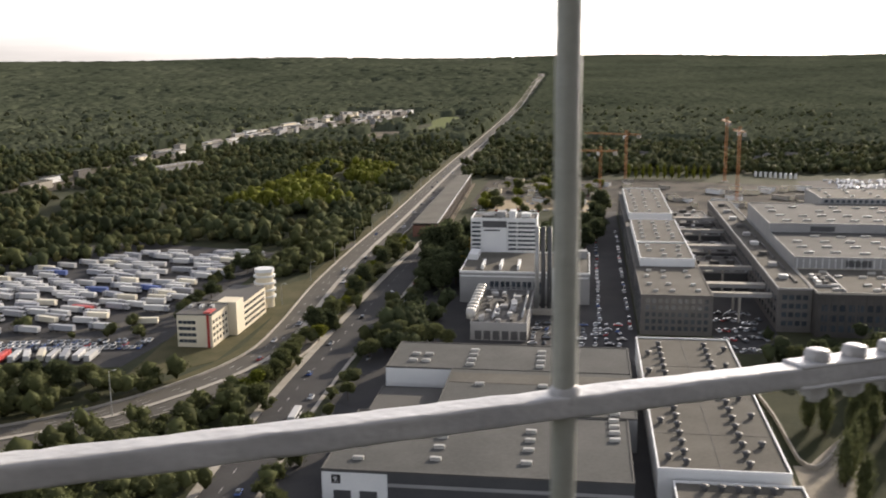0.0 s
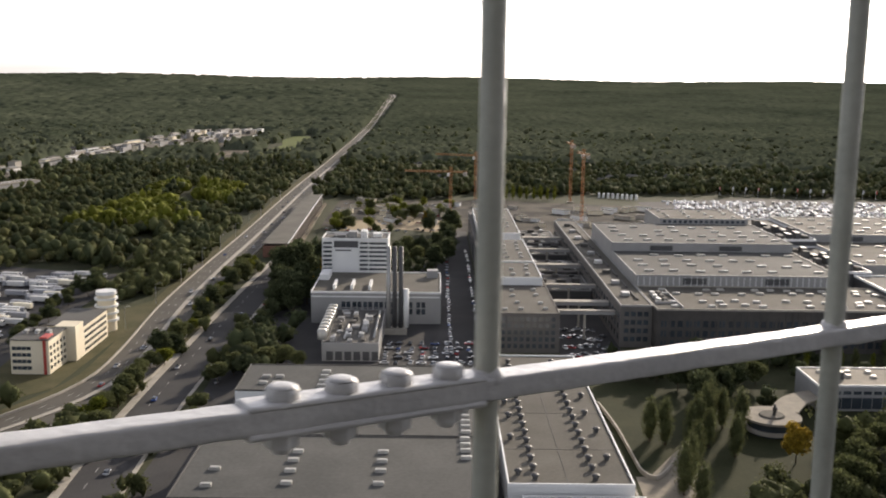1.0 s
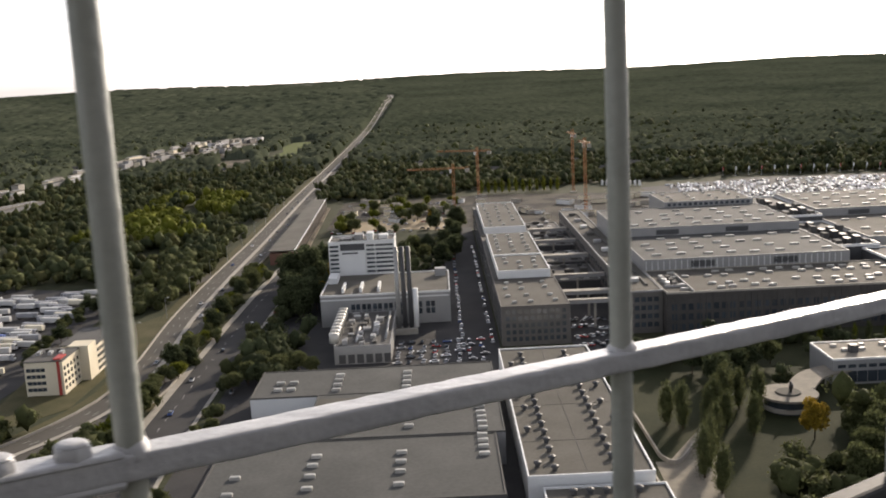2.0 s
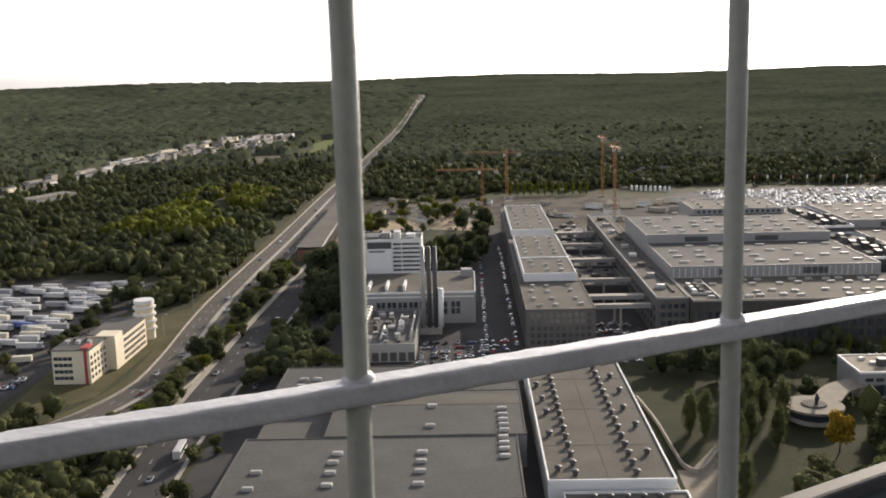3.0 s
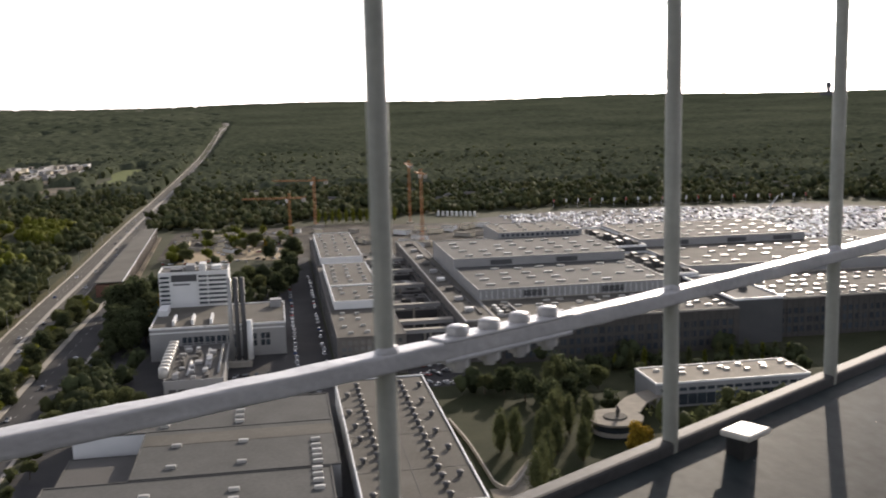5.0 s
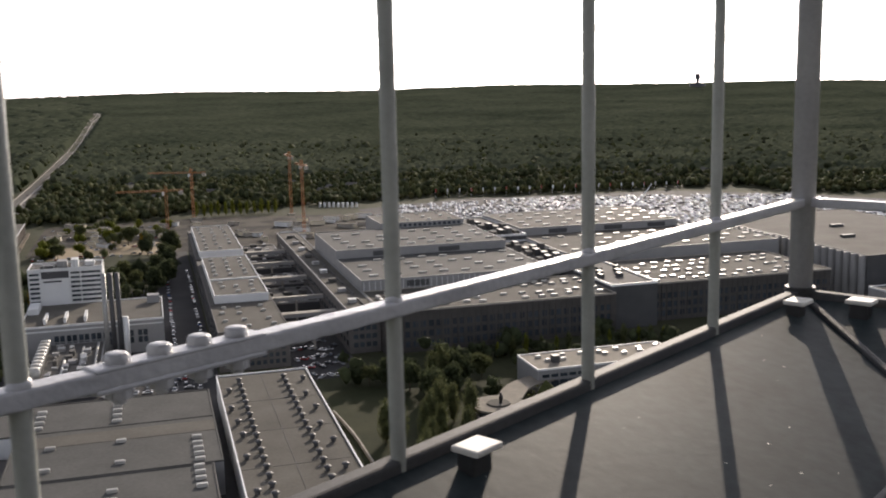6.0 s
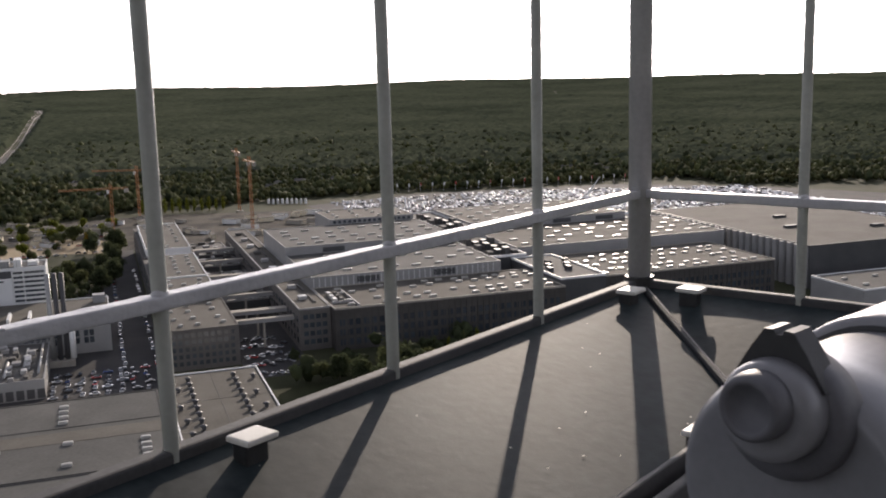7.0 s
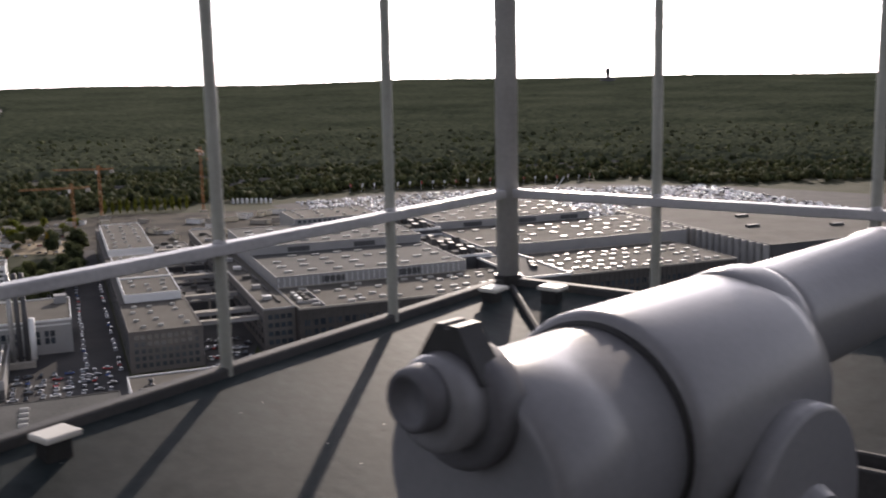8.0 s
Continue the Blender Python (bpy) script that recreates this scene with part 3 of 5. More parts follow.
def make_telescope():
    # own axes: x along the tube away from the eyepiece, z up; origin on the tube's axis below the eyepiece
    m = Matrix.Translation((1.439, -0.880, 125.747 - 0.056)) @ Matrix.Rotation(math.atan2(-0.144, 0.990), 4, "Z")
    t = thing("telescope", m, "pale grey coin-operated lookout telescope on a pedestal", "telescope")
    def drum(name, profile, drop, label="", material=None):
        bm = bmesh.new()
        lathe(bm, profile, 56)
        bmesh.ops.translate(bm, verts=bm.verts, vec=(0, 0, drop))
        return part(name, bm, material or M_scope, t, label, True)
    rear = drum("rear_body", [(0.070, 0.090), (0.068, 0.097), (0.0705, 0.103), (0.078, 0.108), (0.09, 0.111), (0.255, 0.111)], -0.041)
    # dark ring put in for the shadow in the notch between barrels
    drum("notch_shade_ring", [(0.249, 0.1105), (0.249, 0.1155), (0.256, 0.1155)], -0.041, "dark ring in place of the shaded notch between two barrels", M_dark)
    drum("main_body", [(0.254, 0.112), (0.254, 0.121), (0.259, 0.1255), (0.268, 0.1268), (0.30, 0.126), (0.51, 0.125), (0.54, 0.12), (0.556, 0.108), (0.562, 0.09)], -0.043)
    drum("ring", [(0.50, 0.074), (0.503, 0.081), (0.512, 0.085), (0.56, 0.085), (0.572, 0.083), (0.578, 0.077)], 0.002)
    drum("front_tube", [(0.55, 0.077), (0.60, 0.0775), (0.95, 0.0745), (0.962, 0.078), (0.99, 0.078), (0.995, 0.07)], 0.002)
    # eyepiece above the axis
    def raised(profile, name, material, label, lift=0.056):
        bm = bmesh.new()
        lathe(bm, profile, 32)
        bmesh.ops.translate(bm, verts=bm.verts, vec=(0, 0, lift))
        return part(name, bm, material, t, label, True)
    raised([(0.018, 0.032), (0.020, 0.039), (0.028, 0.0425), (0.052, 0.044)], "eyepiece_housing", M_scope, "grey eyepiece housing", 0.046)
    raised([(0.048, 0.044), (0.050, 0.053), (0.056, 0.056), (0.082, 0.058)], "eyepiece_flange", M_scope2, "dark flange behind the eyepiece", 0.036)
    eye = raised([(0.004, 0.0165), (-0.002, 0.019), (-0.004, 0.024), (0.0, 0.0275), (0.012, 0.029), (0.022, 0.0285)], "eyepiece", M_scope2, "grey rubber eyecup")
    raised([(0.0065, 0.001), (0.006, 0.0175), (0.01, 0.0175)], "eyepiece_lens", M_lens, "dark eyepiece glass").parent = eye
    # open sight with a notch
    bm = bmesh.new()
    out = [(-0.042, -0.03), (-0.024, 0.020), (-0.013, 0.046), (-0.005, 0.047), (-0.0025, 0.040), (0.0025, 0.040), (0.005, 0.047), (0.013, 0.046), (0.024, 0.020), (0.042, -0.03)]
    lo = [bm.verts.new((0.044, y, 0.084 + z * 0.60)) for y, z in out]
    hi = [bm.verts.new((0.072, y, 0.084 + z * 0.60)) for y, z in out]
    for k in range(len(out)):
        k2 = (k + 1) % len(out)
        bm.faces.new((lo[k], lo[k2], hi[k2], hi[k]))
    bm.faces.new(lo[::-1]), bm.faces.new(hi)
    bmesh.ops.recalc_face_normals(bm, faces=bm.faces)
    part("sight", bm, M_dark, t, "dark notched sight")
    # yoke cheeks and pivot
    for s in (-1, 1):
        bm = bmesh.new()
        o = [(0.43 + 0.125 * math.cos(a), -0.15 + 0.125 * math.sin(a)) for a in [math.pi * k / 14 for k in range(15)]] + [(0.33, -0.36), (0.53, -0.36)]
        y0, y1 = (0.118, 0.15) if s > 0 else (-0.15, -0.118)
        a1 = [bm.verts.new((x, y0, z)) for x, z in o]
        a2 = [bm.verts.new((x, y1, z)) for x, z in o]
        for k in range(len(o)):
            k2 = (k + 1) % len(o)
            bm.faces.new((a1[k], a1[k2], a2[k2], a2[k]))
        bm.faces.new(a1[::-1]), bm.faces.new(a2)
        bmesh.ops.recalc_face_normals(bm, faces=bm.faces)
        bmesh.ops.bevel(bm, geom=bm.edges[:], offset=0.009, segments=3, affect="EDGES", profile=0.5)
        part("yoke_cheek", bm, M_scope, t, smooth=True)
        bm = bmesh.new()
        rod(bm, (0.43, s * 0.148, -0.17), (0.43, s * 0.164, -0.17), 0.06, 0.05, 28)
        part("pivot_cap", bm, M_scope, t)
    bm = bmesh.new()
    box(bm, 0.29, 0.57, -0.155, 0.155, -0.46, -0.35, 0.02)
    part("coin_box", bm, M_scope, t)
    bm = bmesh.new()
    rod(bm, (0.43, 0, -0.46), (0.43, 0, DECK - (125.747 - 0.056) + 0.02), 0.062, 0.075, 24)
    part("pedestal", bm, M_scope2, t, "dark grey pedestal column", True)
    bm = bmesh.new()
    rod(bm, (0.43, 0, DECK - (125.747 - 0.056) + 0.025), (0.43, 0, DECK - (125.747 - 0.056)), 0.14, 0.15, 24)
    part("foot_plate", bm, M_scope2, t)


make_telescope()

# ---------------------------------------------------------------- halls and houses
def shared(name, fill, material, smooth=False):
    bm = bmesh.new()
    fill(bm)
    return mesh_of(name, bm, material, smooth)


def put_piece(name, me, parent, m, label=""):
    ob = new(name, me)
    ob.parent = parent
    ob.matrix_basis = m
    return tagged(ob, label)


def fill_skylight(bm):
    box(bm, -1.6, 1.6, -0.8, 0.8, 0, 0.7)
    box(bm, -1.5, 1.5, -0.7, 0.7, 0.7, 1.0, 0.15)


def fill_small_skylight(bm):
    box(bm, -1.15, 1.15, -0.85, 0.85, 0, 0.7)
    box(bm, -1.05, 1.05, -0.75, 0.75, 0.7, 1.0, 0.2)


def fill_vent(bm):
    rod(bm, (0, 0, 0), (0, 0, 1.1), 0.75, 0.75, 10)
    rod(bm, (0, 0, 1.1), (0, 0, 1.5), 1.2, 1.2, 10)
    rod(bm, (0, 0, 1.5), (0, 0, 1.9), 1.2, 0.5, 10)


SKY = shared("skylight", fill_skylight, M_dome)
SKY2 = shared("skylight", fill_small_skylight, M_dome)
SKYW = shared("skylight", lambda bm: (box(bm, -1.75, 1.75, -0.9, 0.9, 0, 0.6), box(bm, -1.65, 1.65, -0.8, 0.8, 0.6, 0.95, 0.2)), M_dome)
SKYL = shared("skylight", lambda bm: (box(bm, -2.4, 2.4, -0.85, 0.85, 0, 0.55), box(bm, -2.3, 2.3, -0.75, 0.75, 0.55, 0.85, 0.15)), M_dome)
# vents take dark cladding, with their backlit shade put into the colour
VENT = shared("roof_vent", fill_vent, M_wall3)
PANES = {}


def pane(w, h):
    key = (round(w, 2), round(h, 2))
    if key not in PANES:
        bm = bmesh.new()
        box(bm, -w / 2, w / 2, -0.06, 0.06, 0, h)
        PANES[key] = mesh_of("window", bm, M_glass)
    return PANES[key]


def hall(name, u0, u1, v0, v1, z1, label, wall=None, roof=None, trim=None, parapet=0.5, z0=0.0, category="hall"):
    """A flat-roofed block with a parapet rim; origin at its near left corner."""
    h = thing(name, town(u0, v0, z0), label, category)
    w, d, t = u1 - u0, v1 - v0, 0.45
    z1 = z1 - z0
    bm = bmesh.new()
    box(bm, 0, w, 0, d, 0 if z0 else -0.3, z1 - 0.4)
    part("wall", bm, wall or M_wall2, h)
    bm = bmesh.new()
    box(bm, t, w - t, t, d - t, z1 - 0.396, z1)
    part("roof", bm, roof or M_roof, h)
    bm = bmesh.new()
    loops = []
    for zz, o in ((z1 - 0.396, -0.05), (z1 + parapet, -0.05), (z1 + parapet, t - 0.01), (z1 - 0.396, t - 0.01)):
        loops.append([bm.verts.new(q) for q in ((o, o, zz), (w - o, o, zz), (w - o, d - o, zz), (o, d - o, zz))])
    for i in range(4):
        for k in range(4):
            bm.faces.new((loops[i][k], loops[i][(k + 1) % 4], loops[(i + 1) % 4][(k + 1) % 4], loops[(i + 1) % 4][k]))
    bmesh.ops.recalc_face_normals(bm, faces=bm.faces)
    part("parapet", bm, trim or wall or M_trim, h)
    return h


def window_rows(h, face, length, sills, n, w, hh, depth=0.0, start=1.5):
    """Rows of panes on one face: '-v' looks towards the tower, '+u' and '-u' along the street."""
    gap = (length - 2 * start) / n
    for z in sills:
        for i in range(n):
            c = start + gap * (i + 0.5)
            if face == "-v":
                m = pose(c, -0.03, z)
            elif face == "-u":
                m = pose(-0.03, c, z, 0, 0, 90)
            else:
                m = pose(depth + 0.03, c, z, 0, 0, 90)
            put_piece("window", pane(w, hh), h, m)


def lights_grid(h, me, name, us, vs, z, jitter=0.0, skip=0.0):
    for u in us:
        for v in vs:
            if random.random() >= skip:
                put_piece(name, me, h, pose(u + random.uniform(-jitter, jitter), v + random.uniform(-jitter, jitter), z))


# the near hall with its sign
h = hall("exhibition_hall", -73, 14, 258, 306, 11, "long exhibition hall with grey felt roof and white end wall", M_wall3, M_roof, M_roof3, 0.25)
lights_grid(h, SKY, "skylight", (31, 57), (10, 19, 27, 34), 11, 0.4)
lights_grid(h, SKY, "skylight", (9,), (8, 20), 11)
lights_grid(h, SKY, "skylight", (82.5,), (30, 36, 41, 46), 11)
cube("end_panel", (0.2, 19, -0.25, -0.06, 0, 10.3), M_wall, h, "white end panel")
for x0 in (3.5, 11):
    cube("gate", (x0, x0 + 5, -0.35, -0.26, 0, 5.0), M_wall3, h, "dark roller gate")
cube("sign", (3.0, 5.6, -0.33, -0.26, 7.0, 9.6), M_black, h, "black sign with the white hall number 9.")
cube("band", (19.2, 86.8, -0.2, -0.06, 6.6, 7.6), M_wall2, h, "grey band under the eaves")
txt = bpy.data.curves.new("sign_text", "FONT")
txt.body, txt.size, txt.extrude = "9.", 2.3, 0.03
txt.materials.append(M_trim)
ob = new("sign_text", txt)
ob.parent = h
ob.matrix_basis = pose(3.5, -0.38, 7.5, 90, 0, 0)
h = hall("exhibition_hall", -48, 17, 306.4, 352, 11.3, "low exhibition hall with a grey roof and ribbed pale strip", M_wall2, M_roof, M_roof, 0.2)
cube("roof_strip", (0.6, 64.4, 30, 41, 11.34, 11.39), M_roof2, h, "paler strip of roof felt")
lights_grid(h, SKY, "skylight", (12, 34), (8, 28), 11.3)
lights_grid(h, SKY, "skylight", (58,), (3, 8, 13, 18, 24), 11.3)
h = hall("annexe", -73, -48.4, 306.4, 346, 5.5, "low flat annexe in the shade of the halls", M_wall3, M_roof3, M_roof3, 0.2)
h = hall("exhibition_hall", -73, 17, 352.4, 385, 11.0, "grey flat-roofed hall with white street wall and skylights", M_wall, M_roof, M_roof3, 0.25)
lights_grid(h, SKY, "skylight", (31, 57), (5, 11, 17, 23), 11)
lights_grid(h, SKY, "skylight", (9, 14), (8, 16), 11)

# hall with two rows of vents
h = hall("vented_hall", 21, 57.5, 271, 404.5, 10, "long hall with grey roof, white rim and rows of round vents", M_wall, M_roof2, M_trim, 0.55)
for k in range(17):
    for u in (8.2, 25.8):
        put_piece("roof_vent", VENT, h, pose(u, 4.5 + k * 7.4, 10))
for u, v in ((3.5, 8), (3.2, 37), (4, 58), (3.5, 72), (2.6, 88), (31.5, 20), (32, 44), (30.5, 61), (32, 80), (31, 97), (3.5, 110), (33, 118)):
    put_piece("roof_vent", VENT, h, pose(u, v, 10))
for u in (17.4,):
    cube("roof_seam", (u, u + 0.25, 0.6, 133, 10.004, 10.09), M_roof3, h)
for v in (28, 62, 96):
    cube("roof_seam", (0.6, 36, v, v + 0.2, 10.004, 10.07), M_roof3, h)
cube("gutter_wall", (39.5, 40.1, 0, 118, -0.3, 2.2), M_concrete, h, "low concrete wall beside the hall")
h = hall("vented_hall", 25, 60, 225, 268.5, 7.5, "lower hall with grey roof and white rim", M_wall2, M_roof2, M_trim, 0.55)
for k in range(5):
    put_piece("roof_vent", VENT, h, pose(8 + 4.6 * k, 39, 7.5))

# long row of three blocks
b = hall("office_row", 25, 56.5, 445, 505, 18.3, "brown office block with flat gravel roof and rows of windows", M_brick, M_roof2, M_brick, 0.3)
window_rows(b, "-v", 31.5, (2.2, 5.4, 8.6, 11.8, 14.8), 10, 1.7, 1.9)
window_rows(b, "-u", 60, (2.2, 5.4, 8.6, 11.8, 14.8), 14, 2.4, 1.9)
lights_grid(b, SKY2, "skylight", (6, 14, 25), (8, 22, 38, 50), 18.3, 1.5)
b = hall("office_row", 25, 56.5, 505.4, 640, 18.3, "long brown office block below a white upper storey", M_brick, M_roof3, M_brick, 0.3)
window_rows(b, "-u", 134, (2.2, 5.4, 8.6, 11.8, 14.8), 30, 2.4, 1.9)
b = hall("upper_storey", 27.6, 54.6, 507, 628, 22.2, "set-back white upper storey with a grey roof and skylights", M_wall, M_roof2, M_trim, 0.4, 18.4)
lights_grid(b, SKY2, "skylight", (5, 13, 21), (9, 22, 33, 58, 70, 83, 96, 109), 3.8, 0.8, 0.08)
cube("roof_seam", (0.6, 26.4, 43, 44.2, 3.804, 4.5), M_trim, b)
b = hall("office_row", 25, 57, 645, 785, 18.3, "long brown office block below a white upper storey", M_brick, M_roof3, M_brick, 0.3)
window_rows(b, "-u", 140, (2.2, 5.4, 8.6, 11.8, 14.8), 30, 2.4, 1.9)
b = hall("upper_storey", 27.6, 55, 652, 772, 22.2, "set-back white upper storey with a grey roof and skylights", M_wall, M_roof2, M_trim, 0.4, 18.4)
lights_grid(b, SKY2, "skylight", (5, 13, 21), (10, 28, 46, 64, 82, 100, 112), 3.8, 0.8, 0.1)
for v0, v1, z in ((541, 583, 8.5), (600, 634, 7.5), (652, 682, 8.5), (700, 752, 8)):
    b = hall("link_block", 57.4, 85.6, v0, v1, z, "low plant block between two halls with machinery on its roof", M_wall3, M_roof3, M_wall2, 0.5)
    for k in range(9):
        x, y = 2 + 8.6 * (k % 3) + random.uniform(0, 2), 3 + (v1 - v0 - 9) / 2 * (k // 3) + random.uniform(-1, 1)
        cube("rooftop_unit", (x, x + random.uniform(2, 5), y, y + random.uniform(2, 5), z + 0.004, z + random.uniform(1, 3)), random.choice((M_plant, M_wall2, M_dark, M_roof3)), b, bevel=0.15)
for v, wd in ((470, 3), (490, 5), (530, 3), (588, 5), (640, 3), (687, 5)):
    br = thing("footbridge", town(57.2, v, 11), "pale enclosed footbridge between two halls", "bridge", "footbridges")
    cube("deck", (0, 28.6, -wd / 2, wd / 2, 1.5, 3.2), M_wall2, br)
    cube("roof", (0, 28.6, -wd / 2 - 0.2, wd / 2 + 0.2, 3.21, 3.5), M_concrete, br, "pale roof")
    cube("pier", (13.8, 14.8, -0.6, 0.6, -11.0, 1.49), M_concrete, br)

# the great hall: a stepped group of roofs
g = hall("great_hall_wing", 86, 101, 456, 728, 20, "narrow wing of the great hall with rooftop units", M_brick, M_roof2, M_wall2, 0.4)
for k in range(9):
    ob = cube("rooftop_unit", (4, 8, 20 + 28 * k, 24 + 28 * k, 20.004, 21.9), (M_plant, M_wall2, M_roof3)[k % 3], g, bevel=0.2)
    cube("duct", (9.6, 10.6, 12 + 28 * k, 30 + 28 * k, 20.004, 20.8), M_roof3, g)
window_rows(g, "-v", 15, (3, 7, 11, 15), 4, 2.2, 2.2)
window_rows(g, "-u", 272, (3, 8, 13), 34, 4, 2.6)
g = hall("great_hall", 101.4, 220, 449, 500, 20, "brown hall front block darkened for shade, with window rows and skylights", M_shadebrick, M_roof2, M_concrete, 0.5)
window_rows(g, "-v", 118, (2.5, 7.2, 11.9), 30, 2.5, 2.9)
for k in range(40):
    cube("pilaster", (2.95 * k + 0.3, 2.95 * k + 0.75, -0.35, -0.06, 0, 19.5), M_shadebrick, g)
lights_grid(g, SKYW, "skylight", [10 + 8 * k for k in range(14)], (8, 17, 34, 42), 20, 1.6, 0.12)
cube("roof_frame", (1.5, 12, 12, 12.6, 20.004, 21.2), M_wall2, g)
cube("roof_frame", (12, 12.6, 1.5, 38, 20.004, 21.2), M_wall2, g)
for k in range(6):
    cube("rooftop_unit", (3 + 3.2 * (k % 2), 5 + 3.2 * (k % 2), 15 + 7 * (k // 2), 19 + 7 * (k // 2), 20.004, 21.8), M_roof3 if k % 2 else M_plant, g, bevel=0.15)
g = hall("great_hall", 220.4, 246, 455, 520, 22.5, "raised stair block of the great hall with white-rimmed plant yard", M_wall3, M_roof3, M_trim, 0.8)
for k in range(6):
    cube("rooftop_unit", (3 + 3.6 * k, 5.6 + 3.6 * k, 20 + (k % 3) * 9, 25 + (k % 3) * 9, 22.504, 24.6), (M_wall3, M_dark, M_roof3)[k % 3], g, bevel=0.2)
g = hall("great_hall", 246.4, 356, 463, 530, 20, "brown hall front block darkened for shade, with window rows and skylights", M_shadebrick, M_roof2, M_concrete, 0.5)
window_rows(g, "-v", 109, (2.5, 7.2, 11.9), 28, 2.5, 2.9)
lights_grid(g, SKYW, "skylight", [6 + 8 * k for k in range(13)], (7, 16, 28, 40, 52), 20, 1.6, 0.12)
for k in range(36):
    cube("pilaster", (3 * k + 0.3, 3 * k + 0.75, -0.35, -0.06, 0, 19.5), M_shadebrick, g)
g = hall("great_hall", 101.4, 206, 500.4, 572, 25.5, "broad hall roof with skylights above a glazed strip", M_wall2, M_roof, M_wall2, 0.4)
for u in (24, 66):
    cube("louvre", (u, u + 12, -0.3, -0.06, 21.2, 24.4), M_wall3, g, "dark louvre")
for k in range(34):
    cube("mullion", (3 * k + 1, 3 * k + 1.3, -0.3, -0.06, 20.3, 25), M_wall, g)
lights_grid(g, SKYL, "skylight", [10 + 12.5 * k for k in range(8)], (12, 27, 42, 58), 25.5, 1.5, 0.1)
g = hall("great_hall", 230.4, 372, 535, 612, 25.5, "broad hall roof with skylights", M_wall2, M_roof2, M_wall2, 0.4)
lights_grid(g, SKYL, "skylight", [10 + 12.5 * k for k in range(11)], (12, 28, 44, 60), 25.5, 1.5, 0.1)
g = hall("great_hall_core", 206.4, 230, 520.4, 600, 24, "service core of the great hall with white rims and machinery", M_wall3, M_roof3, M_trim, 1.0)
for k in range(14):
    cube("rooftop_unit", (3 + 5.0 * (k % 4), 6.2 + 5.0 * (k % 4), 6 + 18 * (k // 4), 12 + 18 * (k // 4), 24.004, 26 + (k % 3)), (M_roof3, M_dark, M_wall3, M_roof3)[k % 4], g, bevel=0.2)
# the rear halls' pale faces use grey cladding to include their shade
g = hall("great_hall", 101.4, 206, 572.4, 650, 30, "rear hall roof with a pale face greyed for shade and dark louvres", M_wall2, M_roof, M_wall2, 0.4)
for u in (22, 62):
    cube("louvre", (u, u + 13, -0.3, -0.06, 26, 28.8), M_wall3, g, "dark louvre")
lights_grid(g, SKYL, "skylight", [10 + 12.5 * k for k in range(8)], (12, 28, 44, 60), 30, 1.5, 0.1)
g = hall("great_hall", 230.4, 345, 612.4, 690, 30, "rear hall roof with a pale face greyed for shade and dark louvres", M_wall2, M_roof2, M_wall2, 0.4)
for u in (20, 60, 92):
    cube("louvre", (u, u + 13, -0.3, -0.06, 26, 28.8), M_wall3, g, "dark louvre")
lights_grid(g, SKYL, "skylight", [10 + 12.5 * k for k in range(9)], (12, 28, 44, 62), 30, 1.5, 0.1)
g = hall("pavilion_hall", 146, 204, 652, 700, 33, "pale hall end behind the great hall", M_wall2, M_roof2, M_wall2, 0.4)
window_rows(g, "-v", 58, (30.5,), 16, 2, 1.8)
lights_grid(g, SKY2, "skylight", (8, 22, 36, 50), (10, 24, 38), 33, 1.0)
g = hall("rooftop_core", 206.4, 230, 600.4, 690, 28, "service core with white rims and machinery", M_wall3, M_roof3, M_trim, 1.0)
for k in range(10):
    cube("rooftop_unit", (3 + 5.0 * (k % 4), 6.2 + 5.0 * (k % 4), 6 + 24 * (k // 4), 14 + 24 * (k // 4), 28.004, 30 + (k % 3)), (M_roof3, M_dark, M_wall3, M_roof3)[k % 4], g, bevel=0.2)

# fluted hall to the side
g = hall("fluted_hall", 382, 500, 466, 640, 25, "large dark hall with fluted walls and a plain brown roof", M_wall3, M_roof2, M_wall3, 0.3)
for k in range(26):
    bm = bmesh.new()
    rod(bm, (0, 4 + 6.6 * k, 0), (0, 4 + 6.6 * k, 24.8), 2.4, 2.4, 10)
    part("flute", bm, M_wall2, g)
for u, v in ((30, 60), (52, 100), (80, 40)):
    cube("rooftop_unit", (u, u + 9, v, v + 3, 25.004, 26.6), M_wall3, g)
h = hall("side_house", 362, 430, 400, 440, 14, "grey block with pale roof rim", M_wall2, M_roof, M_trim, 0.5)
lights_grid(h, SKY, "skylight", (10, 30), (10, 26), 14)

# garden pavilion and round cafe
p = hall("pavilion", 146, 212, 368, 392, 10, "long low pavilion with pale flat roof and dark panes for a recess", M_wall2, M_tan, M_wall, 0.4)
# tall lower panes stand in for the dark of a recess
window_rows(p, "-v", 66, (0.9,), 16, 3.7, 4.4)
window_rows(p, "-v", 66, (6.6,), 16, 3.0, 1.3)
lights_grid(p, SKY2, "skylight", [8 + 9 * k for k in range(7)], (12, 18), 10, 1.2)
cube("roof_house", (10, 13, 8, 11, 10.004, 13), M_wall3, p)
c = thing("round_pavilion", town(121, 345), "round flat-roofed pavilion with a pale roof and glazed wall", "pavilion")
bm = bmesh.new()
rod(bm, (0, 0, 0), (0, 0, 5.2), 8.2, 8.2, 40)
part("wall", bm, M_glass, c, "glazed wall")
bm = bmesh.new()
rod(bm, (0, 0, 5.2), (0, 0, 6.0), 10.4, 10.4, 48)
part("roof", bm, M_tan, c, "pale tan round roof")
bm = bmesh.new()
rod(bm, (0, 0, 0.8), (0, 0, 2.2), 9.0, 9.0, 48)
part("parapet_band", bm, M_concrete, c, "pale ring band")
bm = bmesh.new()
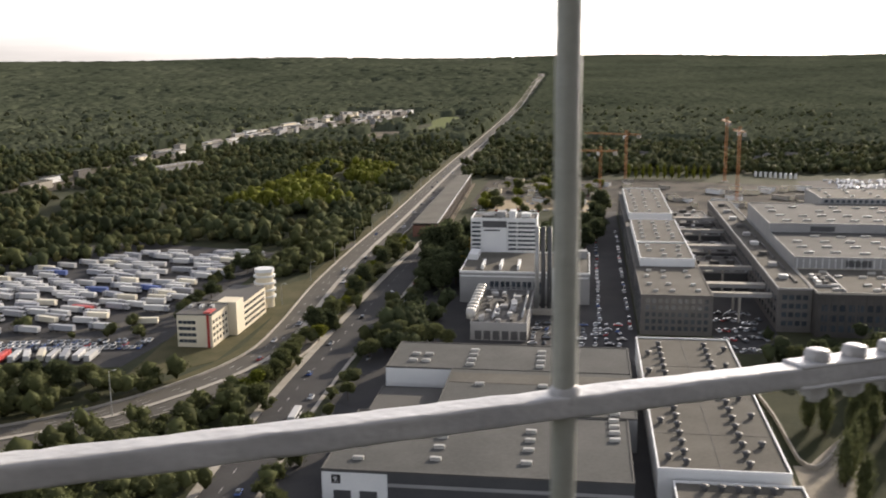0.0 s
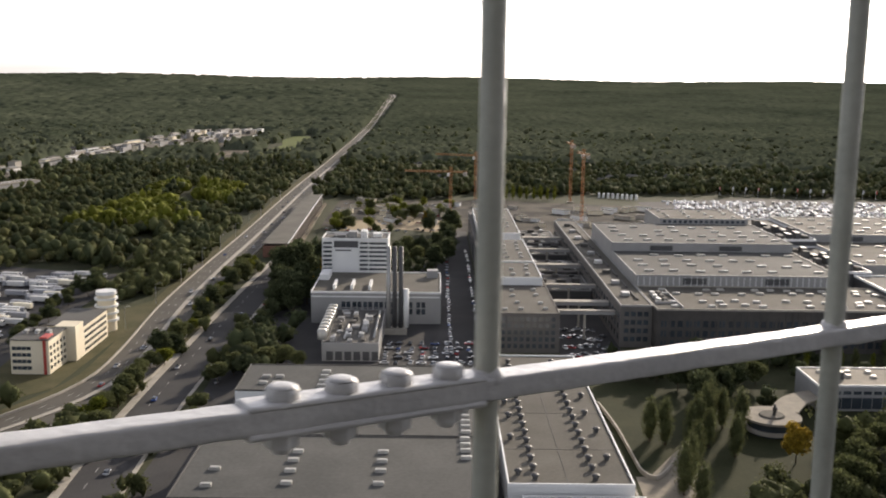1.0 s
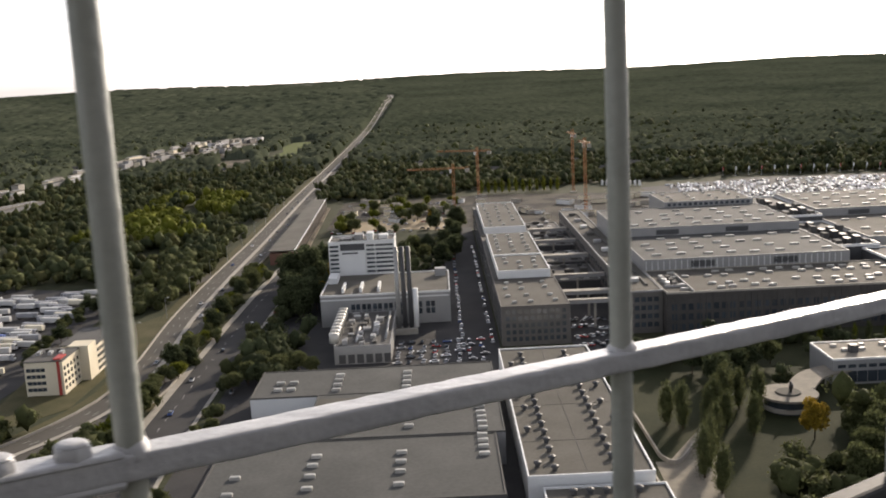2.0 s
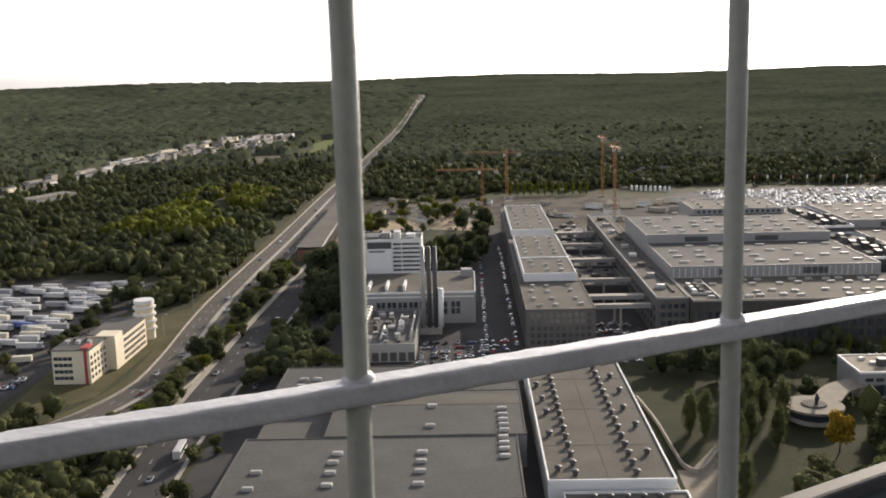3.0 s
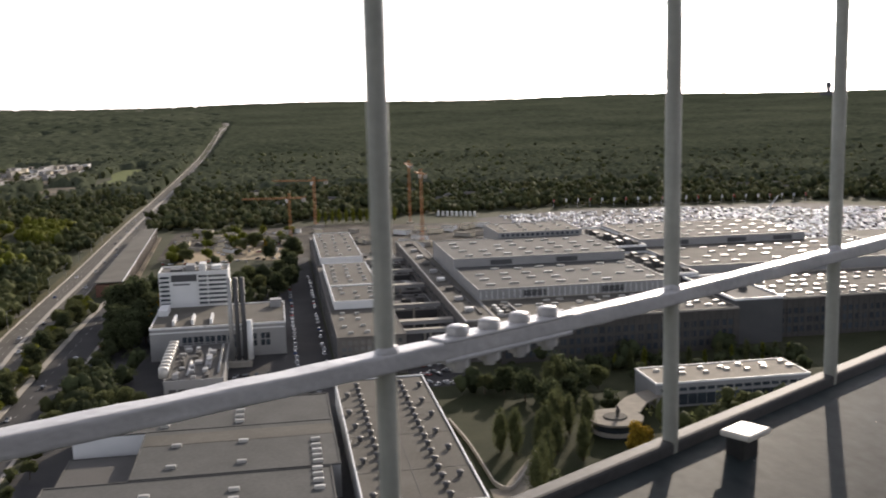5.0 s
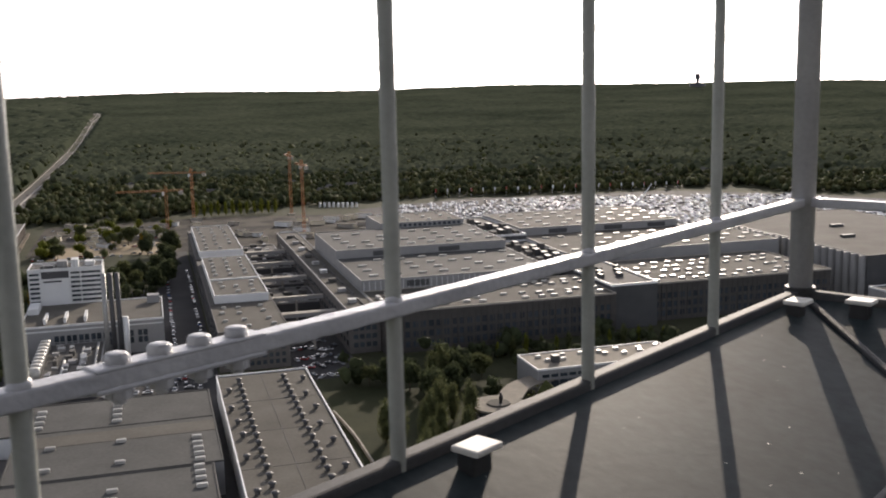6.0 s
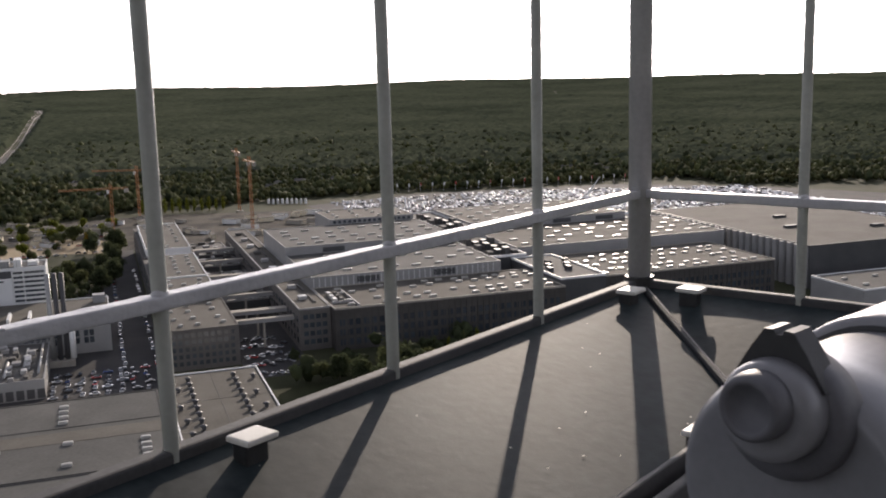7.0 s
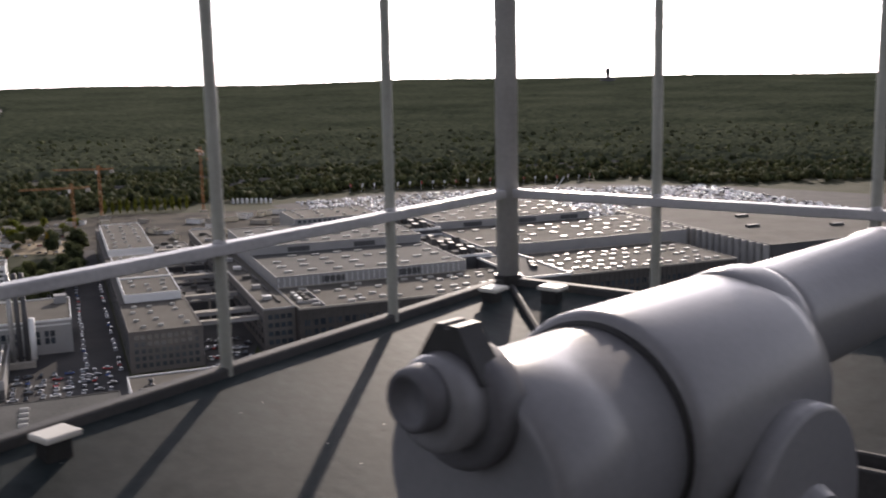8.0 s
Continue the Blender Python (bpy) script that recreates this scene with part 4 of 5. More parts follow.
rod(bm, (0, 0, 6.0), (0, 0, 6.5), 4.6, 4.2, 32)
part("roof_drum", bm, M_roof2, c)
lk = thing("covered_walk", town(0, 0), "curved covered walk with a pale roof joining two pavilions", "walkway")
line = spline([(128, 352), (136, 364), (146, 371), (158, 374)], 2)
part("roof", strip(line, -5, 5, 5.0, 5.6, False), M_tan, lk, "pale tan roof")
for k in range(0, len(line), 3):
    bm = bmesh.new()
    rod(bm, (line[k].x, line[k].y, 0), (line[k].x, line[k].y, 5.0), 0.3, 0.3, 8)
    part("column", bm, M_concrete, lk)
st = thing("statue", town(121.5, 344, 6.5), "small dark bronze statue on the round roof", "statue")
bm = bmesh.new()
rod(bm, (0, 0, 0), (0, 0, 0.5), 0.7, 0.6, 8)
rod(bm, (0, 0, 0.5), (0.2, 0, 2.4), 0.55, 0.9, 10)
rod(bm, (0.2, 0, 2.4), (0.1, 0, 3.3), 0.9, 0.4, 10)
bmesh.ops.create_icosphere(bm, subdivisions=2, radius=0.5, matrix=Matrix.Translation((0.0, 0, 3.6)))
part("figure", bm, M_statue, st)

# works and white slab tower
w = hall("works_building", -63, 2.5, 496, 548, 16, "pale works building with tall windows and flat roof", M_wall2, M_roof2, M_wall, 0.5)
for x in (16.4, 18.9, 21.9, 24.4, 27.4, 29.9, 32.9, 35.4, 38.4, 40.9, 50.2, 54.2, 56.7):
    for z in (5.0, 8.4):
        put_piece("window", pane(2.0, 2.9), w, pose(x, -0.03, z))
cube("cornice", (0.2, 64.8, -0.4, -0.06, 13.6, 14.2), M_wall, w, "pale cornice")
for k in range(3):
    cube("roof_cowl", (10.4 + 9.1 * k, 11.6 + 9.1 * k, 6, 22, 16.004, 18.4), M_wall, w)
cube("roof_house", (1, 6, 30, 46, 16.004, 19), M_wall, w)
cube("corner_house", (58, 64, 38, 44, 16.004, 20), M_wall2, w)
t = hall("slab_tower", -64, -27, 556, 578, 33, "white slab tower with long window bands", M_wall, M_roof3, M_wall, 0.8)
for k in range(8):
    z = 13.2 + 2.45 * k
    for x0, n in ((0.5, 2), (21.0, 2), (26.2, 4)):
        for i in range(n):
            put_piece("window", pane(2.45, 1.2), t, pose(x0 + 1.25 + 2.5 * i, -0.03, z))
        cube("sill_band", (x0, x0 + 2.5 * n, -0.45, -0.1, z - 0.35, z - 0.12), M_wall, t)
cube("blank_panel", (6.4, 20.4, -1.2, -0.06, 0, 28.4), M_wall, t, "plain white projecting panel")
cube("bars_of_lettering", (7.6, 16.5, -1.27, -1.205, 26.6, 27.5), M_wall3, t)
# no hollow here: a flat dark sheet imitates the recess's shade
cube("recess_shade", (6.6, 20.2, -0.2, -0.06, 28.5, 32.2), M_wall3, t, "flat dark sheet standing in for shade above the panel")
for x in (0.1, 20.5, 25.7, 36.2):
    cube("pier", (x, x + 0.6, -0.7, -0.06, 0, 32.8), M_wall, t)
cube("roof_house", (6, 13, 4, 12, 33.004, 34.6), M_wall3, t)
cube("roof_house", (14, 19, 8, 16, 33.004, 36), M_wall2, t)
cube("roof_house", (21.5, 25, 4, 12, 33.004, 37.2), M_wall, t)
cube("roof_house", (28, 33, 9, 16, 33.004, 35), M_wall, t)
for k in range(7):
    bm = bmesh.new()
    rod(bm, (3 + 5 * k, 3, 33.2), (3 + 5 * k, 3, 37 + (k % 3)), 0.15, 0.1, 6)
    part("mast", bm, M_plant, t)
lo = hall("plant_house", -50, -25, 428, 492, 8, "low plant house with machinery on its roof", M_wall2, M_roof3, M_wall2, 0.4)
for k in range(9):
    bm = bmesh.new()
    rod(bm, (-0.5, 8 + 6 * k, 8.0), (-0.5, 8 + 6 * k, 12.4), 2.2, 2.2, 14)
    part("cooling_cell", bm, M_dome, lo, "pale round cooling cell", True)
for k in range(22):
    x, y = 4 + 6.2 * (k % 3) + random.uniform(-1, 1.5), 3 + 7.6 * (k // 3) + random.uniform(-1, 1)
    cube("rooftop_unit", (x, x + random.uniform(1.2, 3.6), y, y + random.uniform(1.5, 5.5), 8.004, 8.8 + 1.4 * random.random()), random.choice((M_plant, M_wall2, M_roof3)), lo, bevel=0.15)
for x, y0, y1 in ((9.5, 6, 30), (16.4, 20, 52), (22.5, 8, 58)):
    bm = bmesh.new()
    rod(bm, (x, y0, 8.9), (x, y1, 8.9), 0.55, 0.55, 10)
    part("duct", bm, M_plant, lo, "bare metal duct", True)
for k in range(6):
    cube("opening", (2 + 4 * k, 5 + 4 * k, -0.2, -0.06, 0.5, 4.5), M_wall3, lo)
ch = thing("chimney_group", town(-20, 477), "three tall dark steel flues on a concrete base", "chimney")
for x in (-3.0, 0, 3.0):
    bm = bmesh.new()
    rod(bm, (x, 0, 3), (x, 0, 43), 1.15, 1.1, 16)
    part("flue", bm, M_wall3 if x > -3 else M_plant, ch, smooth=True)
cube("base", (-6, 6, -3, 3, 0, 3), M_concrete, ch)
bm = bmesh.new()
rod(bm, (5.4, 1, 3), (5.4, 1, 22), 1.5, 1.5, 16)
part("tank", bm, M_wall, ch, "white upright tank", True)

# hotel by the motorway
ho = thing("hotel", town(-176, 404), "cream plastered hotel with red stripe and window bands", "hotel")
cube("wing", (0, 16, 0, 20, 0, 14.5), M_cream, ho)
cube("wing_roof", (-0.3, 16.3, -0.3, 20.3, 14.51, 15.0), M_roof3, ho)
cube("link", (11, 20, 20.1, 30, 0, 15.5), M_cream, ho)
cube("rear_wing", (4, 20, 30.1, 62, 0, 13), M_cream, ho)
cube("rear_roof", (3.7, 20.3, 30, 62.3, 13.01, 13.5), M_roof3, ho)
cube("red_stripe", (13.6, 14.8, -0.3, -0.06, 0, 14.8), M_red, ho, "red painted stripe")
cube("red_roof_sign", (12, 15, 1, 8, 15.004, 15.6), M_red, ho, "red roof edge sign")
for k in range(5):
    cube("rooftop_unit", (2 + 2.4 * k, 3.6 + 2.4 * k, 9 + (k % 2) * 4, 12 + (k % 2) * 4, 15.004, 16.4), M_roof3 if k % 2 else M_plant, ho)
for z in (2.0, 4.8, 7.6, 10.4):
    for i in range(4):
        put_piece("window", pane(1.8, 1.5), ho, pose(1.6 + 2.0 * i, -0.03, z))
    for i in range(10):
        put_piece("window", pane(2.2, 1.5), ho, pose(20.03, 32 + 3 * i, z - 0.6, 0, 0, 90))
    for i in range(5):
        put_piece("window", pane(2.0, 1.5), ho, pose(16.03, 2 + 3.8 * i, z, 0, 0, 90))
rt = thing("round_tower", town(-160, 478), "cream round watch tower with stacked ring balconies", "tower")
bm = bmesh.new()
rod(bm, (0, 0, 0), (0, 0, 18), 4.6, 4.4, 28)
part("drum", bm, M_cream, rt, smooth=False)
for z in (5, 8.5, 12, 15.5):
    bm = bmesh.new()
    rod(bm, (0, 0, z), (0, 0, z + 0.9), 5.5, 5.5, 28)
    part("balcony", bm, M_wall, rt, "pale ring balcony")
bm = bmesh.new()
rod(bm, (0, 0, 18), (0, 0, 19.6), 5.0, 4.8, 28)
part("roof", bm, M_wall, rt)
# grandstand beside the motorway
gs = thing("grandstand", town(-118, 676), "long old grandstand with a grey-brown roof and brick-red wall", "grandstand")
bm = bmesh.new()
prism(bm, [(0, 0), (17, 0), (9, 276), (-3, 276)], -0.3, 8.0)
part("back_wall", bm, M_redbrick, gs, "red-brown back wall")
bm = bmesh.new()
prism(bm, [(-0.6, -0.6), (17.8, -0.6), (9.8, 277), (-3.6, 277)], 9.2, 9.8)
part("roof", bm, M_roof2, gs, "long grey-brown roof")
bm = bmesh.new()
prism(bm, [(17.3, -0.6), (17.8, -0.6), (9.8, 277), (9.4, 277)], 9.81, 10.2)
part("roof_edge", bm, M_trim, gs, "pale roof edge")
bm = bmesh.new()
prism(bm, [(18.4, 0), (21.5, 0), (13, 276), (10.6, 276)], -0.3, 1.6)
part("terrace", bm, M_dirt, gs, "low earthy terrace")
for k in range(34):
    s = k / 33
    x = 17.1 - 8 * s
    bm = bmesh.new()
    box(bm, x, x + 0.6, 274 * s, 274 * s + 0.8, 0, 9.19)
    part("pillar", bm, M_concrete, gs)

# tower cranes on the site
def make_crane(u, v, hgt, jib, turn):
    c = thing("tower_crane", town(u, v, 0, turn), "orange lattice tower crane on the building site", "crane", "tower cranes")
    def lattice(name, length, m, half):
        bm = bmesh.new()
        for sx in (-half, half):
            for sy in (-half, half):
                box(bm, sx - 0.12, sx + 0.12, sy - 0.12, sy + 0.12, 0, length)
        n = int(length / (3 * half))
        for k in range(n):
            z0, z1 = length * k / n, length * (k + 1) / n
            for s in (-half, half):
                a, b = (-half, half) if k % 2 else (half, -half)
                rod(bm, (a, s, z0), (b, s, z1), 0.1, 0.1, 4, False)
                rod(bm, (s, a, z0), (s, b, z1), 0.1, 0.1, 4, False)
        bmesh.ops.transform(bm, matrix=m, verts=bm.verts)
        part(name, bm, M_orange, c)
    lattice("mast", hgt, Matrix(), 0.95)
    lattice("jib", jib, pose(0, 0, hgt - 4, 0, 90, 0), 0.6)
    lattice("counter_jib", 14, pose(0, 0, hgt - 4, 0, -90, 0), 0.6)
    cube("counterweight", (-14, -10.5, -1, 1, hgt - 7.5, hgt - 4.5), M_concrete, c, "concrete counterweight")
    cube("cab", (1.0, 3.0, -1.0, 1.0, hgt - 8, hgt - 5.2), M_wall, c, "pale driver's cab")
    cube("foot", (-3, 3, -3, 3, 0, 1.0), M_concrete, c, "concrete foot")


make_crane(12, 862, 46, 40, 175)
make_crane(38, 985, 50, 42, 160)
make_crane(132, 990, 62, 20, 95)
make_crane(123, 846, 64, 16, 100)

# sheds and heaps of the far yards
random.seed(5)
def yard_left(v):
    return -540 + 0.05 * max(0.0, v - 1200)


def yard_right(v):
    return min(-322, -500 + 0.28 * max(0.0, v - 1150))


for k in range(135):
    v = 860 + 1200 * random.random() ** 0.62
    u = yard_left(v) + (yard_right(v) - yard_left(v)) * random.random()
    sh = thing("shed", town(u, v, 0, random.uniform(-14, -4)), "low flat-roofed railway shed among tracks and trees", "shed", "railway sheds")
    L, W, H = random.uniform(12, 55), random.uniform(5, 9), random.choice((4, 5, 6, 7, 8))
    if k % 11 == 0:
        L, W, H = random.uniform(10, 18), 9, random.uniform(8, 11)
    cube("wall", (0, W, 0, L, 0, H), random.choice((M_wall, M_wall2, M_wall2, M_concrete, M_brick, M_cream)), sh)
    cube("roof", (-0.4, W + 0.4, -0.4, L + 0.4, H + 0.01, H + 0.5), random.choice((M_roof2, M_roof, M_concrete, M_tan, M_wall2)), sh)
sh = thing("depot", town(-466, 1026, 0, -18), "long grey depot with a pale flat roof among trees", "shed")
cube("wall", (0, 20, 0, 66, 0, 6), M_wall2, sh)
cube("roof", (-0.5, 20.5, -0.5, 66.5, 6.01, 6.6), M_tan, sh)
for k in range(9):
    cube("skylight", (6, 14, 5 + 7 * k, 7 + 7 * k, 6.604, 7.1), M_dome, sh)
for k in range(9):
    tk = thing("storage_tank", town(168 + 4.4 * k, 1036 - 2.2 * k), "white upright storage tank on the building site", "tank", "white tanks")
    bm = bmesh.new()
    rod(bm, (0, 0, 0), (0, 0, 4.6), 1.3, 1.3, 14)
    part("shell", bm, M_wall, tk, smooth=False)
    bm = bmesh.new()
    rod(bm, (0, 0, 4.6), (0, 0, 5.4), 1.3, 0.3, 14)
    part("cap", bm, M_trim, tk)
# crane is made up: its white boom stands in for a slanted glare
mc = thing("mobile_crane", town(472, 916, 0.1, -18), "invented white mobile crane in the car park, its boom replacing a glare", "crane")
cube("carrier", (-7, 5, -1.4, 1.4, 0.7, 2.1), M_tarp[0], mc, "white carrier", 0.15)
cube("cab", (-3.2, -1, -1.2, 1.2, 2.11, 4.0), M_wall, mc, bevel=0.2)
for x in (-5.5, -3.5, 1.5, 3.5):
    bm = bmesh.new()
    rod(bm, (x, -1.45, 0.65), (x, 1.45, 0.65), 0.65, 0.65, 12)
    part("axle", bm, M_rubber, mc)
for name, a, c, r in (("boom_base", 0.0, 0.55, 0.8), ("boom_tip", 0.5, 1.0, 0.55)):
    bm = bmesh.new()
    rod(bm, (12.5 * a, 0, 2.3 + 18 * a), (12.5 * c, 0, 2.3 + 18 * c), r, r, 4)
    part(name, bm, M_wall, mc, "white box boom")
for k in range(62):
    sh = thing("site_hut", town(random.uniform(-85, 50) if k < 30 else random.uniform(62, 225), random.uniform(830, 985) if k < 30 else random.uniform(815, 940), 0, random.uniform(0, 90)), "pale site hut on sandy ground", "hut", "site huts")
    L, W, H = random.uniform(6, 16), random.uniform(3, 8), random.uniform(2.6, 5)
    cube("wall", (0, W, 0, L, 0, H), random.choice((M_wall, M_cream, M_concrete)), sh)
    cube("roof", (-0.2, W + 0.2, -0.2, L + 0.2, H + 0.01, H + 0.25), M_roof2, sh)
for k in range(95):
    u, v = (random.uniform(-900, 1500), random.uniform(1150, 2300)) if k < 40 else (random.uniform(-60, 700), random.uniform(1090, 1750))
    if abs(u + 140) < 60 or u < -0.6 * v:
        continue
    sh = thing("house", town(u, v, 0, random.uniform(0, 90)), "pale house among the trees", "house", "houses in the woods")
    W, L, H = random.uniform(7, 10), random.uniform(8, 14), random.uniform(5, 8)
    cube("wall", (0, W, 0, L, 0, H), random.choice((M_wall, M_cream)), sh)
    bm = bmesh.new()
    vs = [bm.verts.new(q) for q in ((-0.5, -0.5, H), (W + 0.5, -0.5, H), (W / 2, -0.5, H + 3), (-0.5, L + 0.5, H), (W + 0.5, L + 0.5, H), (W / 2, L + 0.5, H + 3))]
    for q in ((0, 2, 1), (3, 4, 5), (0, 3, 5, 2), (1, 2, 5, 4), (0, 1, 4, 3)):
        bm.faces.new([vs[i] for i in q])
    bmesh.ops.recalc_face_normals(bm, faces=bm.faces)
    part("roof", bm, random.choice((M_brick, M_roof3)), sh)
lb = thing("long_low_hall", town(541, 1352, 0, -29), "long white low building at the edge of the woods", "building")
cube("wall", (0, 94, 0, 14, 0, 6), M_wall, lb)
cube("roof", (-0.5, 94.5, -0.5, 14.5, 6.01, 6.6), M_trim, lb)
# tower on the far hill
az = radians(62.77)
ft = thing("hill_tower", Matrix.Translation((4550 * math.sin(az), 4550 * math.cos(az), rise(4550) + 2)), "dark tower on a far wooded hill", "tower")
bm = bmesh.new()
rod(bm, (0, 0, 0), (0, 0, 38), 9, 8, 16)
part("shaft", bm, M_wall3, ft)
bm = bmesh.new()
rod(bm, (0, 0, 38), (0, 0, 62), 12, 11, 16)
part("drum", bm, M_wall3, ft)
bm = bmesh.new()
rod(bm, (0, 0, 0), (0, 0, 20), 38, 30, 16)
part("base", bm, M_wall3, ft)

# ---------------------------------------------------------------- vehicles
def fill_car(bm):
    box(bm, -0.9, 0.9, -2.15, 2.15, 0.28, 0.82, 0.1)


def fill_cabin(bm):
    r = bmesh.ops.create_cube(bm, size=1, matrix=Matrix.LocRotScale((0, -0.15, 1.1), None, (1.6, 2.5, 0.6)))
    for v in r["verts"]:
        if v.co.z > 1.1:
            v.co.x *= 0.8
            v.co.y = -0.15 + (v.co.y + 0.15) * 0.66


def fill_wheels(bm):
    rod(bm, (-0.1, 0, 0), (0.1, 0, 0), 0.31, 0.31, 10)


CAR_BODY = [shared("body", fill_car, m) for m in M_car]
CAR_CABIN = shared("cabin", fill_cabin, M_glass)
CAR_WHEEL = shared("wheel", fill_wheels, M_rubber)
CAR_WORDS = ("white", "silver-grey", "black", "dark blue", "red")
CARS = []
for i in range(5):
    c = thing("car", pose(0, 0, -500), "small %s car standing on asphalt" % CAR_WORDS[i], "car", "cars")
    put_piece("body", CAR_BODY[i], c, pose(0, 0, 0))
    put_piece("cabin", CAR_CABIN, c, pose(0, 0, 0), "dark glass cabin")
    for x in (-0.8, 0.8):
        for y in (-1.35, 1.35):
            put_piece("wheel", CAR_WHEEL, c, pose(x, y, 0.31))
    CARS.append(c)
USED = [False] * 5


def car(u, v, turn, z=0.12):
    i = random.choices(range(5), (5, 5, 4, 2, 1))[0]
    m = town(u, v, z, turn)
    if not USED[i]:
        USED[i] = True
        CARS[i].matrix_world = m
        return
    copy_thing(CARS[i], m)


def fill_trailer(bm):
    box(bm, -1.25, 1.25, -3.4, 6.8, 1.05, 3.6, 0.05)


def fill_chassis(bm):
    box(bm, -1.0, 1.0, -3.2, 9.2, 0.55, 1.04)


def fill_cab(bm):
    r = bmesh.ops.create_cube(bm, size=1, matrix=Matrix.LocRotScale((0, 8.4, 2.25), None, (2.4, 2.1, 2.6)))
    for v in r["verts"]:
        if v.co.z > 2.3 and v.co.y > 8.4:
            v.co.y -= 0.35
    box(bm, -1.1, 1.1, 7.35, 8.0, 3.3, 3.6)


def fill_axle(bm):
    rod(bm, (-1.2, 0, 0), (1.2, 0, 0), 0.5, 0.5, 10)


TRAILERS = [shared("trailer", fill_trailer, m) for m in M_tarp]
CABS = [shared("cab", fill_cab, m) for m in M_tarp]
CHASSIS = shared("chassis", fill_chassis, M_dark)
AXLE = shared("axle", fill_axle, M_rubber)
WINDSCREEN = shared("windscreen", lambda bm: box(bm, -1.05, 1.05, -0.03, 0.03, -0.3, 0.75), M_glass)
LORRIES = []
TARP_WORDS = ("white", "grey", "blue", "red", "cream")
for i in range(5):
    t = thing("lorry", pose(0, 0, -500), "articulated lorry with a %s box trailer" % TARP_WORDS[i], "lorry", "lorries in the lorry park")
    put_piece("trailer", TRAILERS[i], t, pose(0, 0, 0))
    cab = put_piece("cab", CABS[(1, 1, 2, 3, 0)[i]], t, pose(0, 0, 0))
    put_piece("windscreen", WINDSCREEN, cab, pose(0, 9.32, 2.55, -15), "dark windscreen")
    put_piece("chassis", CHASSIS, t, pose(0, 0, 0))
    for y in (-1.6, 5.2, 8.4):
        put_piece("axle", AXLE, t, pose(0, y, 0.5))
    LORRIES.append(t)
LUSED = [False] * 5


def lorry(u, v, turn, i=None):
    i = random.choices(range(5), (12, 8, 0.7, 0.6, 2.5))[0] if i is None else i
    m = town(u, v, 0.09, turn)
    if not LUSED[i]:
        LUSED[i] = True
        LORRIES[i].matrix_world = m
        return
    copy_thing(LORRIES[i], m)


random.seed(11)
# lorries in close rows across the park
for row in range(24):
    v0 = 440 + 7.2 * row
    for k in range(14):
        u = -208 - 13.8 * k - (7 if row % 2 else 0) + random.uniform(-2.5, 2.5)
        v = v0 + 0.16 * (u + 203) + random.uniform(-1.5, 1.5)
        if u < -0.66 * v - 6 or v > 520 + 1.5 * (u + 327) + 8 or random.random() < 0.24 or v < 425 or any((u - q.x) ** 2 + (v - q.y) ** 2 < 130 for q in RAMP):
            continue
        lorry(u, v, 80 + random.uniform(-9, 9) + (180 if random.random() < 0.3 else 0))
for u, v, turn, i in ((-251, 416, 82, 0), (-236, 420, 84, 1), (-219, 425, 84, 0), (-203, 437, 100, 4), (-268, 412, 80, 0), (-284, 410, 82, 1)):
    lorry(u, v, turn, i)
for k in range(9):
    lorry(-246 + 5.2 * k, 372 + 1.1 * k + random.uniform(-2, 2), 14 + random.uniform(-12, 12), (0, 3, 0, 0, 4, 0, 1, 0, 0)[k])
for r in range(3):
    for k in range(34):
        u = -192 - 2.7 * k
        v = 394 + 5.6 * r + 0.2 * (u + 220)
        if random.random() < 0.88 and all((u - q.x) ** 2 + (v - q.y) ** 2 > 50 for q in RAMP):
            car(u, v, 10 + random.uniform(-3, 3))
# motorway and street traffic
def main_mid(v):
    return min(MAIN, key=lambda q: abs(q.y - v)).x


for k in range(26):
    v = 380 + 37 * k + random.uniform(-10, 10)
    lane = random.choice((-7, -3, 3, 7))
    car(main_mid(v) + lane, v, 0 if lane > 0 else 180, 0.13)
for u, v in ((-100, 345), (-103, 300), (-108, 372), (-99, 262), (-106, 460), (-101, 510), (-110, 415)):
    car(u, v, 3, 0.12)
bus = thing("coach", town(-99.5, 322, 0.12, 4), "white coach waiting at the kerb", "coach")
cube("body", (-1.25, 1.25, -6, 6, 0.5, 3.4), M_tarp[0], bus, bevel=0.15)
cube("window_band", (-1.28, 1.28, -5.8, 5.8, 1.7, 2.7), M_glass, bus, "dark window band")
for y in (-4, 4):
    put_piece("axle", AXLE, bus, pose(0, y, 0.5))
for k in range(30):
    car(7 + random.uniform(-0.4, 0.4), 440 + 9 * k, 0)
    if k % 4:
        car(21 + random.uniform(-0.4, 0.4), 444 + 9 * k, 180)
for k in range(40):
    car(-22 + 5.4 * (k % 8) + random.uniform(-0.7, 0.7), 425 + 8 * (k // 8) + random.uniform(-1, 1), random.uniform(-12, 12) + 90 * (k % 3 == 0), 0.08)
for k in range(34):
    car(61 + 3.2 * (k % 7) + random.uniform(-1, 1), 425 + 15 * (k // 7) + random.uniform(-4, 4), random.uniform(0, 180), 0.1)
for k in range(12):
    car(-90 + random.uniform(-4, 4), 395 + 14 * k, 6, 0.08)

for k in range(80):
    car(-88 + 6.5 * (k % 16) + random.uniform(-2, 2), 800 + 38 * (k // 16) + random.uniform(-9, 9), 90 * (k % 2) + random.uniform(-15, 15), 0.1)


